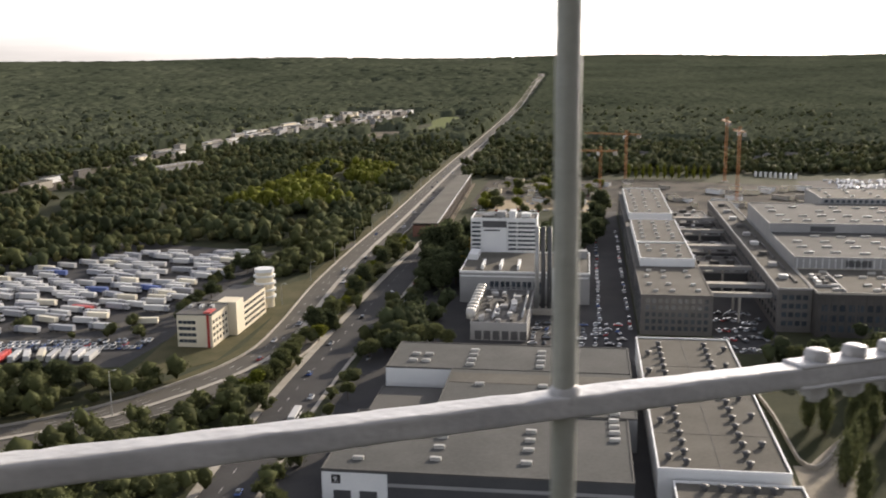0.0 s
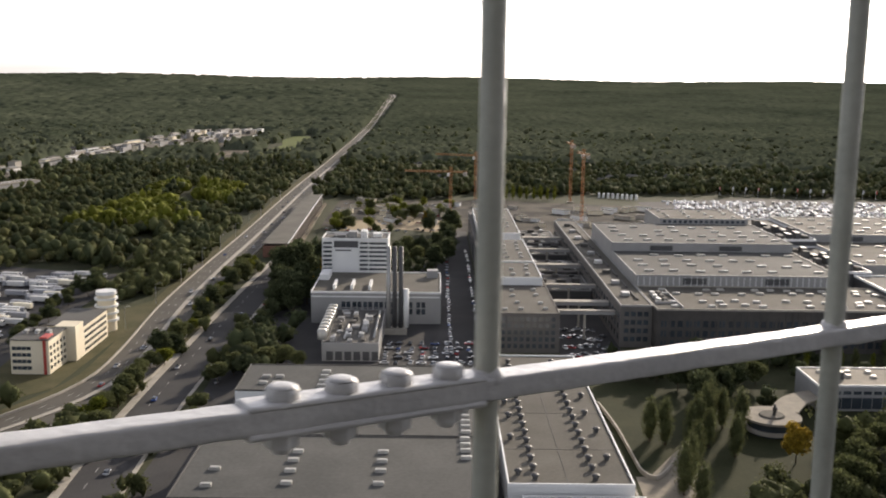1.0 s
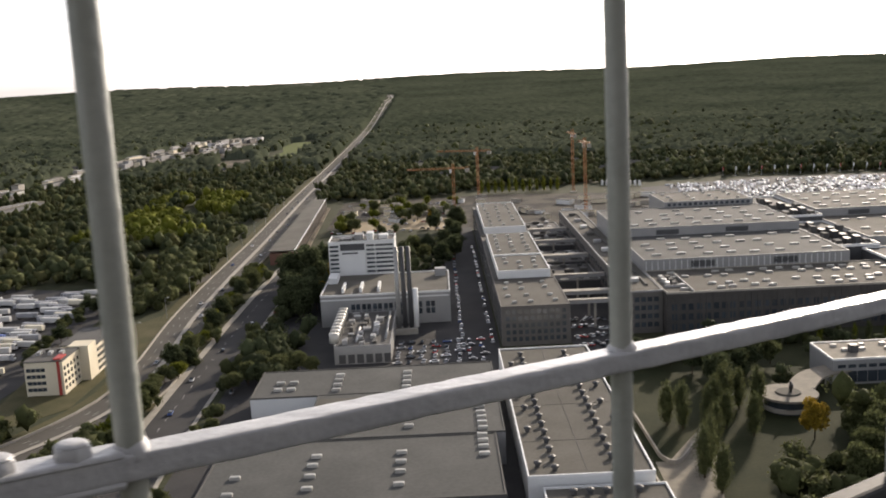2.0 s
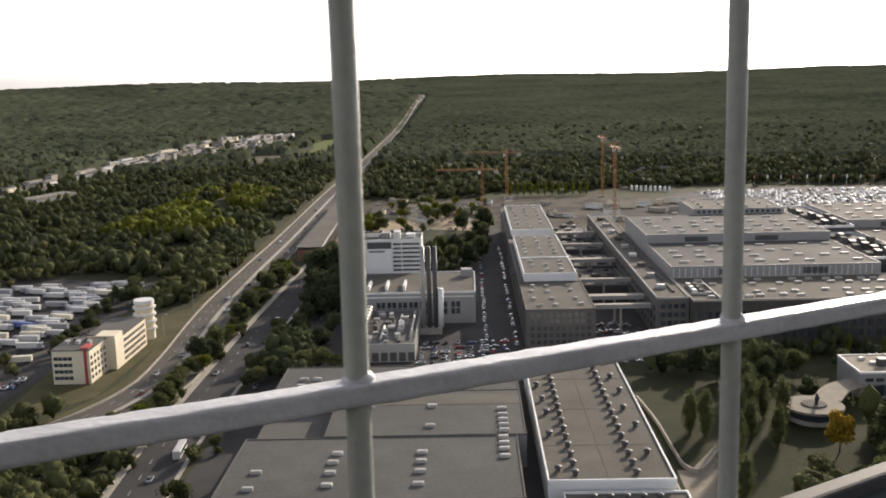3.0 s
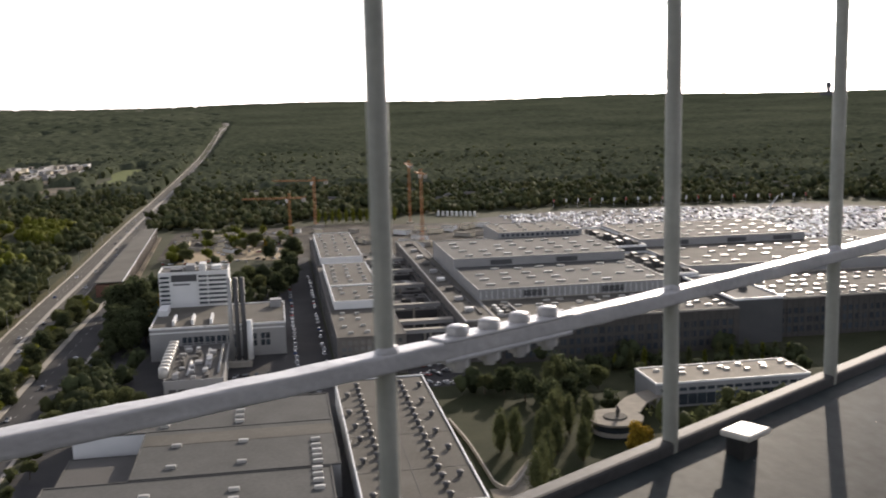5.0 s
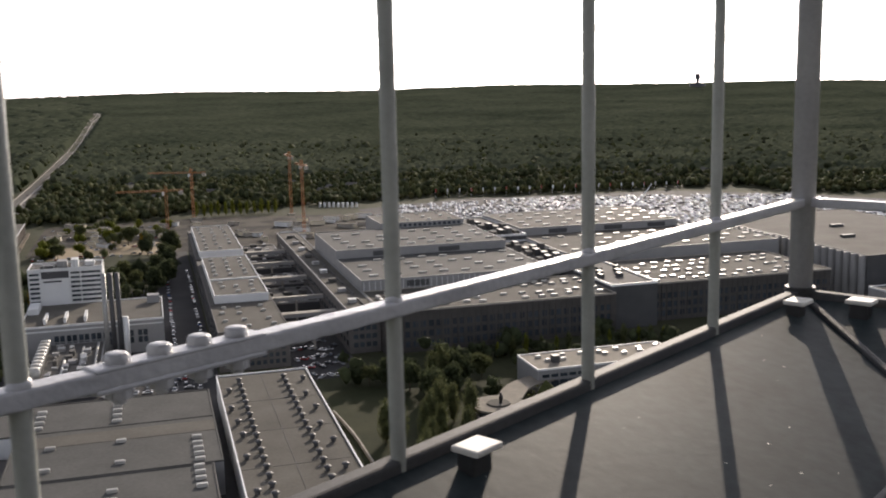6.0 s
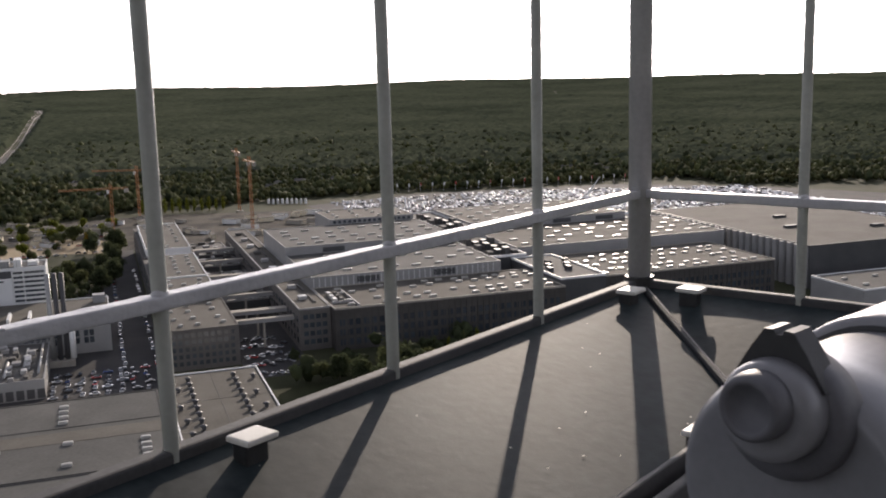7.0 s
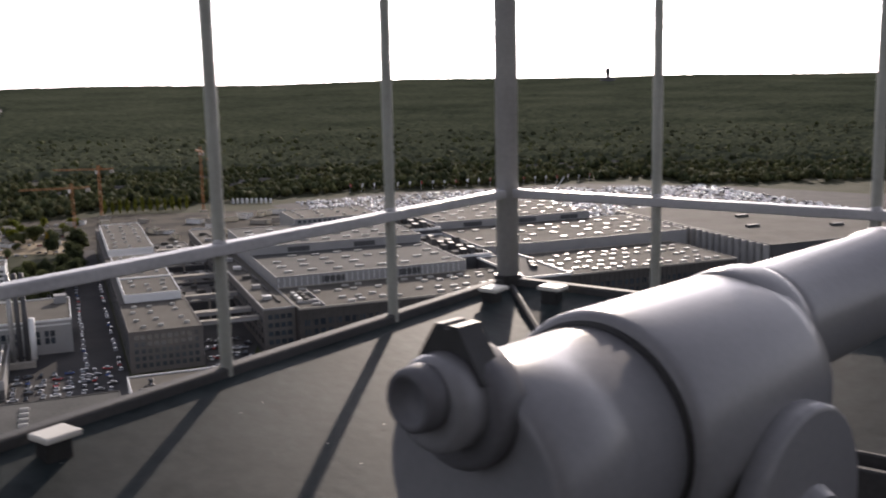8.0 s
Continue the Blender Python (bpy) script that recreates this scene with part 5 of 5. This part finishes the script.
def car_field():
    """The far car park: rows of small cars as one mesh."""
    rng = np.random.default_rng(3)
    body = np.array([(-.9, -2.1, .3), (.9, -2.1, .3), (.9, 2.1, .3), (-.9, 2.1, .3), (-.9, -2.1, .85), (.9, -2.1, .85), (.9, 2.1, .85), (-.9, 2.1, .85),
                     (-.7, -1.1, 1.45), (.7, -1.1, 1.45), (.7, .8, 1.45), (-.7, .8, 1.45)], float)
    quads = np.array([(0, 1, 5, 4), (1, 2, 6, 5), (2, 3, 7, 6), (3, 0, 4, 7), (4, 5, 9, 8), (5, 6, 10, 9), (6, 7, 11, 10), (7, 4, 8, 11), (8, 9, 10, 11)])
    sets = [([], []), ([], []), ([], [])]
    for r in range(34):
        v = 660 + 11.5 * r
        for k in range(150):
            u = 200 + 3.3 * k
            lo_u = 350 if v < 705 else 225
            if v < 648 or u < lo_u or u > 660 or (382 < u < 502 and v < 645) or rng.random() < 0.3:
                continue
            if v > 1010 - 0.35 * max(0, u - 420):
                continue
            w = TOWN @ Vector((u + rng.normal() * 0.3, v + rng.normal() * 0.5, 0.1))
            an = radians(TURN + rng.normal() * 3)
            s = 1.0 + 0.5 * (rng.random() < 0.12)
            c, d = math.cos(an), math.sin(an)
            p = body * (1, s, s)
            p[8:, 2] += p[8:, 0] * rng.normal() * 0.07 + (p[8:, 1] + 0.15) * rng.normal() * 0.07
            q = np.c_[p[:, 0] * c - p[:, 1] * d + w.x, p[:, 0] * d + p[:, 1] * c + w.y, p[:, 2] + w.z]
            vs, fs = sets[rng.choice(3, p=(0.5, 0.3, 0.2))]
            fs.append(quads + 12 * len(vs))
            vs.append(q)
    for (vs, fs), m, word in zip(sets, (M_car[0], M_car[1], M_car[2]), ("white", "silver", "black")):
        ob = new("parked_cars", raw_mesh("parked_cars", np.concatenate(vs), np.concatenate(fs), m))
        tagged(ob, "rows of %s cars on the distant car park" % word, "cars", kind="stuff")


car_field()
# street lamps and flagpoles
def make_lamp(u, v, hgt):
    l = thing("street_lamp", town(u, v), "tall grey street lamp beside the road", "street lamp", "street lamps")
    bm = bmesh.new()
    rod(bm, (0, 0, 0), (0, 0, hgt), 0.16, 0.09, 8)
    part("pole", bm, M_plant, l)
    bm = bmesh.new()
    rod(bm, (0, 0, hgt), (1.8, 0, hgt + 0.4), 0.06, 0.05, 6)
    part("arm", bm, M_plant, l)
    cube("head", (1.6, 2.6, -0.2, 0.2, hgt + 0.3, hgt + 0.5), M_plant, l)


make_lamp(-165, 318, 17)
make_lamp(-230, 300, 15)
for k in range(10):
    make_lamp(-152, 480 + 55 * k, 11)
for k in range(22):
    f = thing("flagpole", town(300 + 13 * k, 1062 - 2 * k), "white flagpole with a hanging flag", "flagpole", "flagpoles")
    bm = bmesh.new()
    rod(bm, (0, 0, 0), (0, 0, 10), 0.14, 0.09, 6)
    part("pole", bm, M_trim, f)
    cube("flag", (0.1, 1.3, -0.06, 0.06, 6.2, 9.8), M_trim if k % 3 else M_red, f, "hanging flag")

# ---------------------------------------------------------------- trees
ICO = bmesh.new()
bmesh.ops.create_icosphere(ICO, subdivisions=1, radius=1)
ICO_V = np.array([v.co[:] for v in ICO.verts])
ICO_F = np.array([[v.index for v in f.verts] for f in ICO.faces])
ICO.free()


def leaf_tris(rng, pos, size):
    """One triangle per place, turned at random."""
    n = len(pos)
    a, b = rng.normal(size=(n, 3)), rng.normal(size=(n, 3))
    a /= np.linalg.norm(a, axis=1)[:, None]
    b -= (a * b).sum(1)[:, None] * a
    b /= np.linalg.norm(b, axis=1)[:, None]
    s = (size * rng.uniform(0.6, 1.3, n))[:, None]
    v = np.stack([pos + a * s, pos - a * s * 0.5 + b * s * 0.87, pos - a * s * 0.5 - b * s * 0.87], 1).reshape(-1, 3)
    return v, np.arange(3 * n).reshape(-1, 3)


def tree_meshes(seed, hgt, wid, leaf_mat, poplar=False, leaves=3000):
    """Trunk with limbs, and a crown of many small leaf clumps gathered on uneven lobes."""
    rng = np.random.default_rng(seed)
    bm = bmesh.new()
    rod(bm, (0, 0, -0.3), (0, 0, hgt * 0.45), hgt * 0.022, hgt * 0.012, 8)
    lobes = []
    if poplar:
        for k in range(9):
            s = (k + 0.7) / 9.5
            r = wid * 0.5 * (math.sin(math.pi * min(1, 0.18 + 0.86 * s)) ** 0.7) * rng.uniform(0.8, 1.1)
            lobes.append((rng.normal() * wid * 0.08, rng.normal() * wid * 0.08, hgt * (0.1 + 0.88 * s), r, r * 1.9))
    else:
        for k in range(13):
            a, q = rng.uniform(0, 6.28), rng.uniform(0, 1) ** 0.6
            z = hgt * rng.uniform(0.36, 0.9)
            rad = wid * 0.36 * math.sin(math.pi * min(1, max(0, (z / hgt - 0.14) / 0.9))) * q
            r = wid * rng.uniform(0.15, 0.27)
            lobes.append((rad * math.cos(a), rad * math.sin(a), z, r, r * 0.85))
    for x, y, z, r, rz in lobes:
        rod(bm, (0, 0, min(hgt * 0.42, z * 0.7)), (x, y, z), hgt * 0.008, hgt * 0.003, 5)
    trunk = mesh_of("trunk", bm, M_bark)
    lob = np.array(lobes)
    pick = rng.choice(len(lob), leaves, p=lob[:, 3] ** 2 / (lob[:, 3] ** 2).sum())
    d = rng.normal(size=(leaves, 3))
    d /= np.linalg.norm(d, axis=1)[:, None]
    d[:, 2] += 0.15
    rad = rng.uniform(0.6, 1.22, leaves)
    pos = lob[pick, :3] + d * rad[:, None] * np.c_[lob[pick, 3], lob[pick, 3], lob[pick, 4]]
    v1, f1 = leaf_tris(rng, pos, wid * 0.043)
    vs, fs, k = [v1], [f1], len(v1)
    for x, y, z, r, rz in lobes:
        jit = 1 + rng.normal(size=(len(ICO_V), 1)) * 0.12
        vs.append(ICO_V * jit * (r * 0.62, r * 0.62, rz * 0.62) + (x, y, z))
        fs.append(ICO_F + k)
        k += len(ICO_V)
    return trunk, raw_mesh("crown", np.concatenate(vs), np.concatenate(fs), leaf_mat)


KINDS = {
    "oak": [tree_meshes(s, 14, 12, M_leaf) for s in (1, 2, 3)],
    "dark": [tree_meshes(s, 16, 14, M_leaf_d) for s in (4, 5)],
    "yellow": [tree_meshes(s, 12, 11, M_leaf_y) for s in (6, 7)],
    "autumn": [tree_meshes(s, 11, 10, M_leaf_o) for s in (8,)],
    "poplar": [tree_meshes(s, 18, 5.5, M_leaf, True) for s in (9, 10)],
    "poplar_y": [tree_meshes(s, 17, 4.4, M_leaf_y, True) for s in (12,)],
    "bush": [tree_meshes(s, 4, 5, M_leaf, False, 900) for s in (13,)],
}
WORDS = {"oak": "broad green deciduous tree with uneven crown", "dark": "large dark green deciduous tree", "yellow": "deciduous tree with yellow-green leaves",
         "autumn": "deciduous tree with golden autumn leaves", "poplar": "tall narrow green poplar", "poplar_y": "narrow poplar with yellowing leaves", "bush": "low green bush on rough grass"}


def tree(kind, u, v, size=1.0):
    tr, cr = random.choice(KINDS[kind])
    t = thing("bush" if kind == "bush" else "tree", town(u, v, 0, random.uniform(0, 360)) @ Matrix.Scale(size, 4), WORDS[kind], "bush" if kind == "bush" else "tree", kind.replace("_y", "") + " trees")
    put_piece("trunk", tr, t, Matrix())
    put_piece("crown", cr, t, Matrix())


random.seed(21)
# garden below: poplars and park trees
for u, v, s in ((75, 334, 0.95), (79.5, 330, 1.0), (76, 288, 1.0), (80, 296, 1.0), (78, 276, 0.9), (88, 330, 0.9), (92, 336, 1.0), (97, 344, 1.05), (100, 350, 1.0), (94, 328, 0.85), (86, 312, 0.9), (109, 342, 1.0), (104, 347, 0.9), (112, 390, 1.1), (107, 386, 1.0), (101, 320, 0.9)):
    tree("poplar", u, v, s)
for u, v, k, s in ((119.5, 315, "autumn", 1.2), (131, 311, "oak", 0.75), (128, 296, "oak", 0.8), (134, 300, "oak", 1.0), (128, 288, "oak", 0.95), (140, 312, "oak", 0.9), (146, 296, "oak", 1.0),
                   (120, 278, "oak", 0.9), (138, 282, "dark", 0.8), (150, 322, "oak", 0.8), (157, 310, "dark", 0.9), (103, 372, "dark", 0.9), (112, 380, "dark", 0.8), (120, 392, "dark", 0.9), (98, 390, "dark", 0.8), (132, 398, "oak", 0.8),
                   (165, 340, "oak", 0.7), (175, 350, "oak", 0.7), (92, 402, "dark", 0.7), (84, 404, "oak", 0.6)):
    tree(k, u, v, s)
for k in range(16):
    tree("poplar_y" if k % 2 else "poplar", 128 + 7 * k, 424 + random.uniform(-2, 2), random.uniform(0.45, 0.65))
# strip between the roads, and along the street
for k in range(34):
    tree(random.choice(("oak", "oak", "dark", "yellow")), -119 + random.uniform(-4.5, 3), 335 + 9.5 * k + random.uniform(-3, 3), random.uniform(0.45, 0.85))
for u, v, s in ((-84, 405, 0.7), (-88, 392, 0.7), (-80, 418, 0.8), (-72, 412, 0.8), (-64, 418, 0.7), (-58, 414, 0.6), (-90, 440, 0.6), (-86, 345, 0.5), (-88, 325, 0.4), (-90, 285, 0.45), (-84, 250, 0.6), (-80, 246, 0.5), (-66, 248, 0.4)):
    tree("oak", u, v, s)
for u, v, s in ((-76, 525, 1.15), (-70, 535, 1.1), (-82, 540, 1.1), (-74, 512, 1.0), (-84, 520, 0.9), (-78, 555, 1.2), (-88, 560, 1.0)):
    tree("dark", u, v, s)
tree("autumn", -68, 548, 1.2)
tree("autumn", -66, 598, 1.35)
for u, v, q in ((-88, 585, 1.45), (-80, 597, 1.5), (-94, 600, 1.2)):
    tree("dark", u, v, q)
for u, v in ((-86, 640), (-78, 660), (-70, 655), (-60, 640), (-40, 650), (-25, 640), (-12, 655), (0, 640), (8, 660), (-20, 680), (0, 700), (10, 720), (-50, 690), (6, 760), (12, 800), (-5, 790)):
    tree(random.choice(("oak", "dark", "dark")), u, v, random.uniform(0.8, 1.1))
for u, v in ((-70, 800), (-55, 812), (-80, 830), (-20, 850), (-8, 842), (-35, 870), (-60, 905)):
    tree(random.choice(("autumn", "yellow", "oak")), u, v, random.uniform(0.8, 1.1))
# hotel and lorry park edges
for k in range(30):
    tree(random.choice(("dark", "oak")), -192 - 4.8 * k + random.uniform(-4, 4), 346 - 2.2 * k + random.uniform(-7, 7), random.uniform(0.5, 0.85))
for k in range(22):
    tree(random.choice(("dark", "oak")), -192 + random.uniform(-5, 5) - 0.5 * k, 440 + 8 * k + random.uniform(-2, 2), random.uniform(0.35, 0.6))
for k in range(12):
    tree("poplar_y", 42 + 7.0 * k, 1012 + random.uniform(-1.5, 1.5), random.uniform(0.75, 1.0))
for k in range(14):
    tree("poplar", -330 + 11 * k, 1180 + 14 * k, random.uniform(0.9, 1.2))


def plant(name, label, u, v, size, lobes, leaves, material, rng):
    """Trees at given places joined into one mesh."""
    u, v = np.asarray(u), np.asarray(v)
    r = np.hypot(u, v)
    n = len(u)
    ca, sa = math.cos(radians(TURN)), math.sin(radians(TURN))
    x, y = u * ca - v * sa, u * sa + v * ca
    g = np.array([rise(q) for q in r])
    h = size * rng.uniform(0.45, 1.2, n) * (1 + 0.55 * (rng.random(n) < 0.22))
    vs, fs, k = [], [], 0
    for j in range(lobes):
        off = rng.normal(size=(n, 3)) * (0.0 if lobes == 1 else 0.22) * h[:, None]
        rad = np.minimum(h, size * 1.15) * rng.uniform(0.26, 0.46, n)
        jit = 1 + rng.normal(size=(n, len(ICO_V), 1)) * 0.28
        cen = np.c_[x, y, g + h * 0.58] + off * (1, 1, 0.6)
        p = cen[:, None, :] + ICO_V[None] * jit * rad[:, None, None] * (0.88, 0.88, 1.1)
        vs.append(p.reshape(-1, 3))
        fs.append((ICO_F[None] + k + len(ICO_V) * np.arange(n)[:, None, None]).reshape(-1, 3))
        k += n * len(ICO_V)
        if leaves:
            d = rng.normal(size=(n, leaves, 3))
            d /= np.linalg.norm(d, axis=2)[..., None]
            d[..., 2] = np.abs(d[..., 2]) * 0.9 - 0.15
            pos = (cen[:, None, :] + d * rad[:, None, None] * rng.uniform(0.8, 1.5, (n, leaves, 1))).reshape(-1, 3)
            lv, lf = leaf_tris(rng, pos, size * 0.066)
            vs.append(lv)
            fs.append(lf + k)
            k += len(lv)
    ob = new(name, raw_mesh(name, np.concatenate(vs), np.concatenate(fs), material))
    tagged(ob, label, "forest", kind="stuff")


def forest(name, label, n_try, r0, r1, size, lobes, leaves, material, keep, seed, wedge=(-37, 49)):
    """Many trees as one mesh: uneven lobed crowns, with loose leaf clumps where they are near enough."""
    rng = np.random.default_rng(seed)
    r = np.sqrt(rng.uniform(r0 ** 2, r1 ** 2, n_try))
    a = np.radians(rng.uniform(wedge[0], wedge[1], n_try))
    u, v = r * np.sin(a), r * np.cos(a)
    ok = np.array([keep(x, y) for x, y in zip(u, v)])
    u, v, r = u[ok], v[ok], r[ok]
    plant(name, label, u, v, size, lobes, leaves, material, rng)


def main_u(v):
    return -137 - 0.0085 * max(0, v - 780)


def in_rail(u, v):
    return 820 < v < 2090 and yard_left(v) < u < yard_right(v)


def open_wood(u, v):
    """Where woods stand: not on roads, yards, fields or round the halls."""
    if (abs(u - main_u(v)) < 15.5 and v < 3800) or in_rail(u, v):
        return False
    wobble = 9 * math.sin(v * 0.05) + 6 * math.sin(v * 0.021 + u * 0.04)
    if -345 + wobble < u < -272 + wobble and 1370 < v < 1610 or -282 + wobble * 0.6 < u < -224 and 1490 < v < 1960:
        return False
    if -476 < u < -414 and 1005 < v < 1100:
        return False
    if v > 700 and u < -160 and noise.noise(Vector((u * 0.03, v * 0.011, 8))) > 0.3:
        return False
    if u < main_u(v):
        if v < max(450, min(625 - 0.22 * (u + 190), 540 + 1.5 * (u + 327))) or u > -160:
            return v > 640 and u < -160
        if -350 < u < -270 and abs(v - (590 + 1.25 * (u + 350))) < 14:
            return False
        return True
    if -122 < u < -92 and v < 1000:
        return False
    if u < 20:
        return v > 1005
    if u < 240:
        return v > 1050
    if u < 660:
        return v > 1062 - 0.1 * (u - 300)
    return v > 930 - 0.3 * (u - 660)


def yellow_wood(u, v):
    return -284 < u < -196 and 770 < v < 1060 and open_wood(u, v)


def green_near(u, v):
    return open_wood(u, v) and not (yellow_wood(u, v) and noise.noise(Vector((u * 0.022, v * 0.016, 3))) > -0.12)


def yellow_near(u, v):
    return yellow_wood(u, v) and noise.noise(Vector((u * 0.022, v * 0.016, 3))) > -0.12


forest("near_wood", "dense green mixed wood with uneven crowns", 12500, 450, 1420, 8.6, 2, 18, M_leaf, green_near, 31)
forest("dark_wood", "dark green trees scattered through the wood", 7000, 450, 1420, 9.5, 2, 16, M_leaf_d, green_near, 37)
forest("olive_wood", "olive and browning trees scattered through the wood", 5500, 450, 1420, 7.4, 2, 16, M_leaf_b, green_near, 38)


def thinning(u, v):
    """Single crowns thin out with distance where the woods close to one sheet."""
    r = math.hypot(u, v)
    return (math.sin(u * 12.9898 + v * 78.233) * 43758.5453) % 1.0 > (r - 1450) / 850 and open_wood(u, v)


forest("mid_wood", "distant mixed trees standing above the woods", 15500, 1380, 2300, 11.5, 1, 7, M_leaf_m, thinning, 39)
forest("mid_dark_wood", "distant dark trees standing above the woods", 4500, 1380, 2300, 12.0, 1, 6, M_leaf, thinning, 40)
forest("yellow_wood", "stand of yellow-green trees beside the motorway", 9000, 760, 1130, 9.0, 3, 11, M_leaf_y, yellow_near, 32, (-25, -8))


def canopy():
    """The far woods as one rough sheet of tree tops."""
    rng = np.random.default_rng(36)
    na, nr = 640, 300
    ang = np.radians(np.linspace(-44, 56, na))
    rad = 1310 + (4930 - 1310) * np.linspace(0, 1, nr) ** 1.25
    R, A = np.meshgrid(rad, ang, indexing="ij")
    R = R + rng.uniform(-2.5, 2.5, R.shape)
    u, v = R * np.sin(A), R * np.cos(A)
    top = rng.uniform(0.35, 1.0, R.shape)
    top = 0.7 * top + 0.3 * np.roll(top, 1, 1)
    hgt = 17.0 * top * (1 - 0.45 * (R - 1310) / 3620) * np.clip((R - 1300) / 90, 0, 1)
    wood = np.array([open_wood(a, b) for a, b in zip(u.ravel(), v.ravel())]).reshape(R.shape)
    g = 92.0 * np.maximum(0, (R - 2200) / 2740) ** 1.5
    swell = 6 * np.sin(u * 0.004 + 1) * np.sin(v * 0.003) * np.clip((R - 1900) / 600, 0, 1)
    z = np.where(wood, g + hgt + swell, g - 3)
    ca, sa = math.cos(radians(TURN)), math.sin(radians(TURN))
    vs = np.stack([u * ca - v * sa, u * sa + v * ca, z], -1).reshape(-1, 3)
    i, j = np.meshgrid(np.arange(nr - 1), np.arange(na - 1), indexing="ij")
    k = (i * na + j).ravel()
    fs = np.concatenate([np.c_[k, k + 1, k + na + 1], np.c_[k, k + na + 1, k + na]])
    ob = new("far_wood", raw_mesh("far_wood", vs, fs, M_canopy))
    tagged(ob, "far dark woodland canopy reaching the horizon", "forest", kind="stuff")


canopy()


def belt(name, label, n, place, keep, material, size, seed):
    rng = np.random.default_rng(seed)
    pts = [p for p in (place(rng) for _ in range(n)) if keep(*p)]
    plant(name, label, [p[0] for p in pts], [p[1] for p in pts], size, 3, 60, material, rng)


def ramp_gap(u, v):
    """Off the slip road."""
    return all((u - p.x) ** 2 + (v - p.y) ** 2 > 260 for p in MAIN) and all((u - p.x) ** 2 + (v - p.y) ** 2 > 60 for p in RAMP)


belt("slope_trees", "belt of green trees on the slope below the lorry park", 640, lambda g: (g.uniform(-330, -122), g.uniform(225, 378)), lambda u, v: v < 349 + 0.22 * (u + 220) and ramp_gap(u, v), M_leaf, 7.5, 51)
belt("site_trees", "mixed trees round the building site", 26, lambda g: (g.uniform(-92, 18), g.uniform(790, 1005)), lambda u, v: True, M_leaf, 8, 52)
belt("autumn_trees", "yellowing trees among parked cars on the site", 16, lambda g: (g.uniform(-80, 16), g.uniform(800, 960)), lambda u, v: True, M_leaf_y, 8, 61)
belt("yard_edge_trees", "trees among the railway sheds", 60, lambda g: (lambda v: (yard_left(v) + (yard_right(v) - yard_left(v)) * g.random(), v))(g.uniform(850, 2050)), lambda u, v: True, M_leaf, 8, 62)
belt("verge_trees", "green trees on the motorway verge", 120, lambda g: (-157 - g.uniform(0, 30), g.uniform(545, 720)), lambda u, v: True, M_leaf, 8, 53)
belt("hall_trees", "dark trees behind the slab tower", 44, lambda g: (g.uniform(-92, 16), g.uniform(600, 715)), lambda u, v: u < 0 or v > 640, M_leaf_d, 11, 54)
belt("street_trees", "bushes and small trees along the street", 90, lambda g: (g.choice((-91, -117)) + g.normal() * 2.5, g.uniform(240, 640)), lambda u, v: True, M_leaf, 5.5, 55)

def hollow(u, v):
    """Clear of the pavilions, the path and the hall."""
    if 136 < u < 220 and 358 < v < 400:
        return False
    if (u - 121) ** 2 + (v - 345) ** 2 < 200 or (u - 140) ** 2 + (v - 366) ** 2 < 160:
        return False
    return u > 100 or v > 372 or (u > 90 and v < 300)


# dark foliage chosen here to put the garden's shade into the crowns
belt("garden_trees", "garden trees in dark green foliage that includes their shade", 55, lambda g: (g.uniform(70, 235), g.uniform(352, 444)), hollow, M_leaf_d, 8, 56)
belt("park_trees", "green park trees with sunlit tops", 170, lambda g: (g.uniform(94, 235), g.uniform(228, 352)), lambda u, v: hollow(u, v) and not (100 < u < 135 and v > 322) and not (106 < u < 131 and v > 290), M_leaf, 9, 57)
belt("yard_trees", "dark trees between the street and the works", 60, lambda g: (g.uniform(-92, -66), g.uniform(395, 600)), lambda u, v: True, M_leaf_d, 9, 58)
belt("park_edge_trees", "trees between the rows of the lorry park", 70, lambda g: (g.uniform(-330, -195), g.uniform(400, 440)), lambda u, v: abs(v - 424 - 0.16 * (u + 200)) < 9 and all((u - q.x) ** 2 + (v - q.y) ** 2 > 60 for q in RAMP), M_leaf, 6.5, 59)
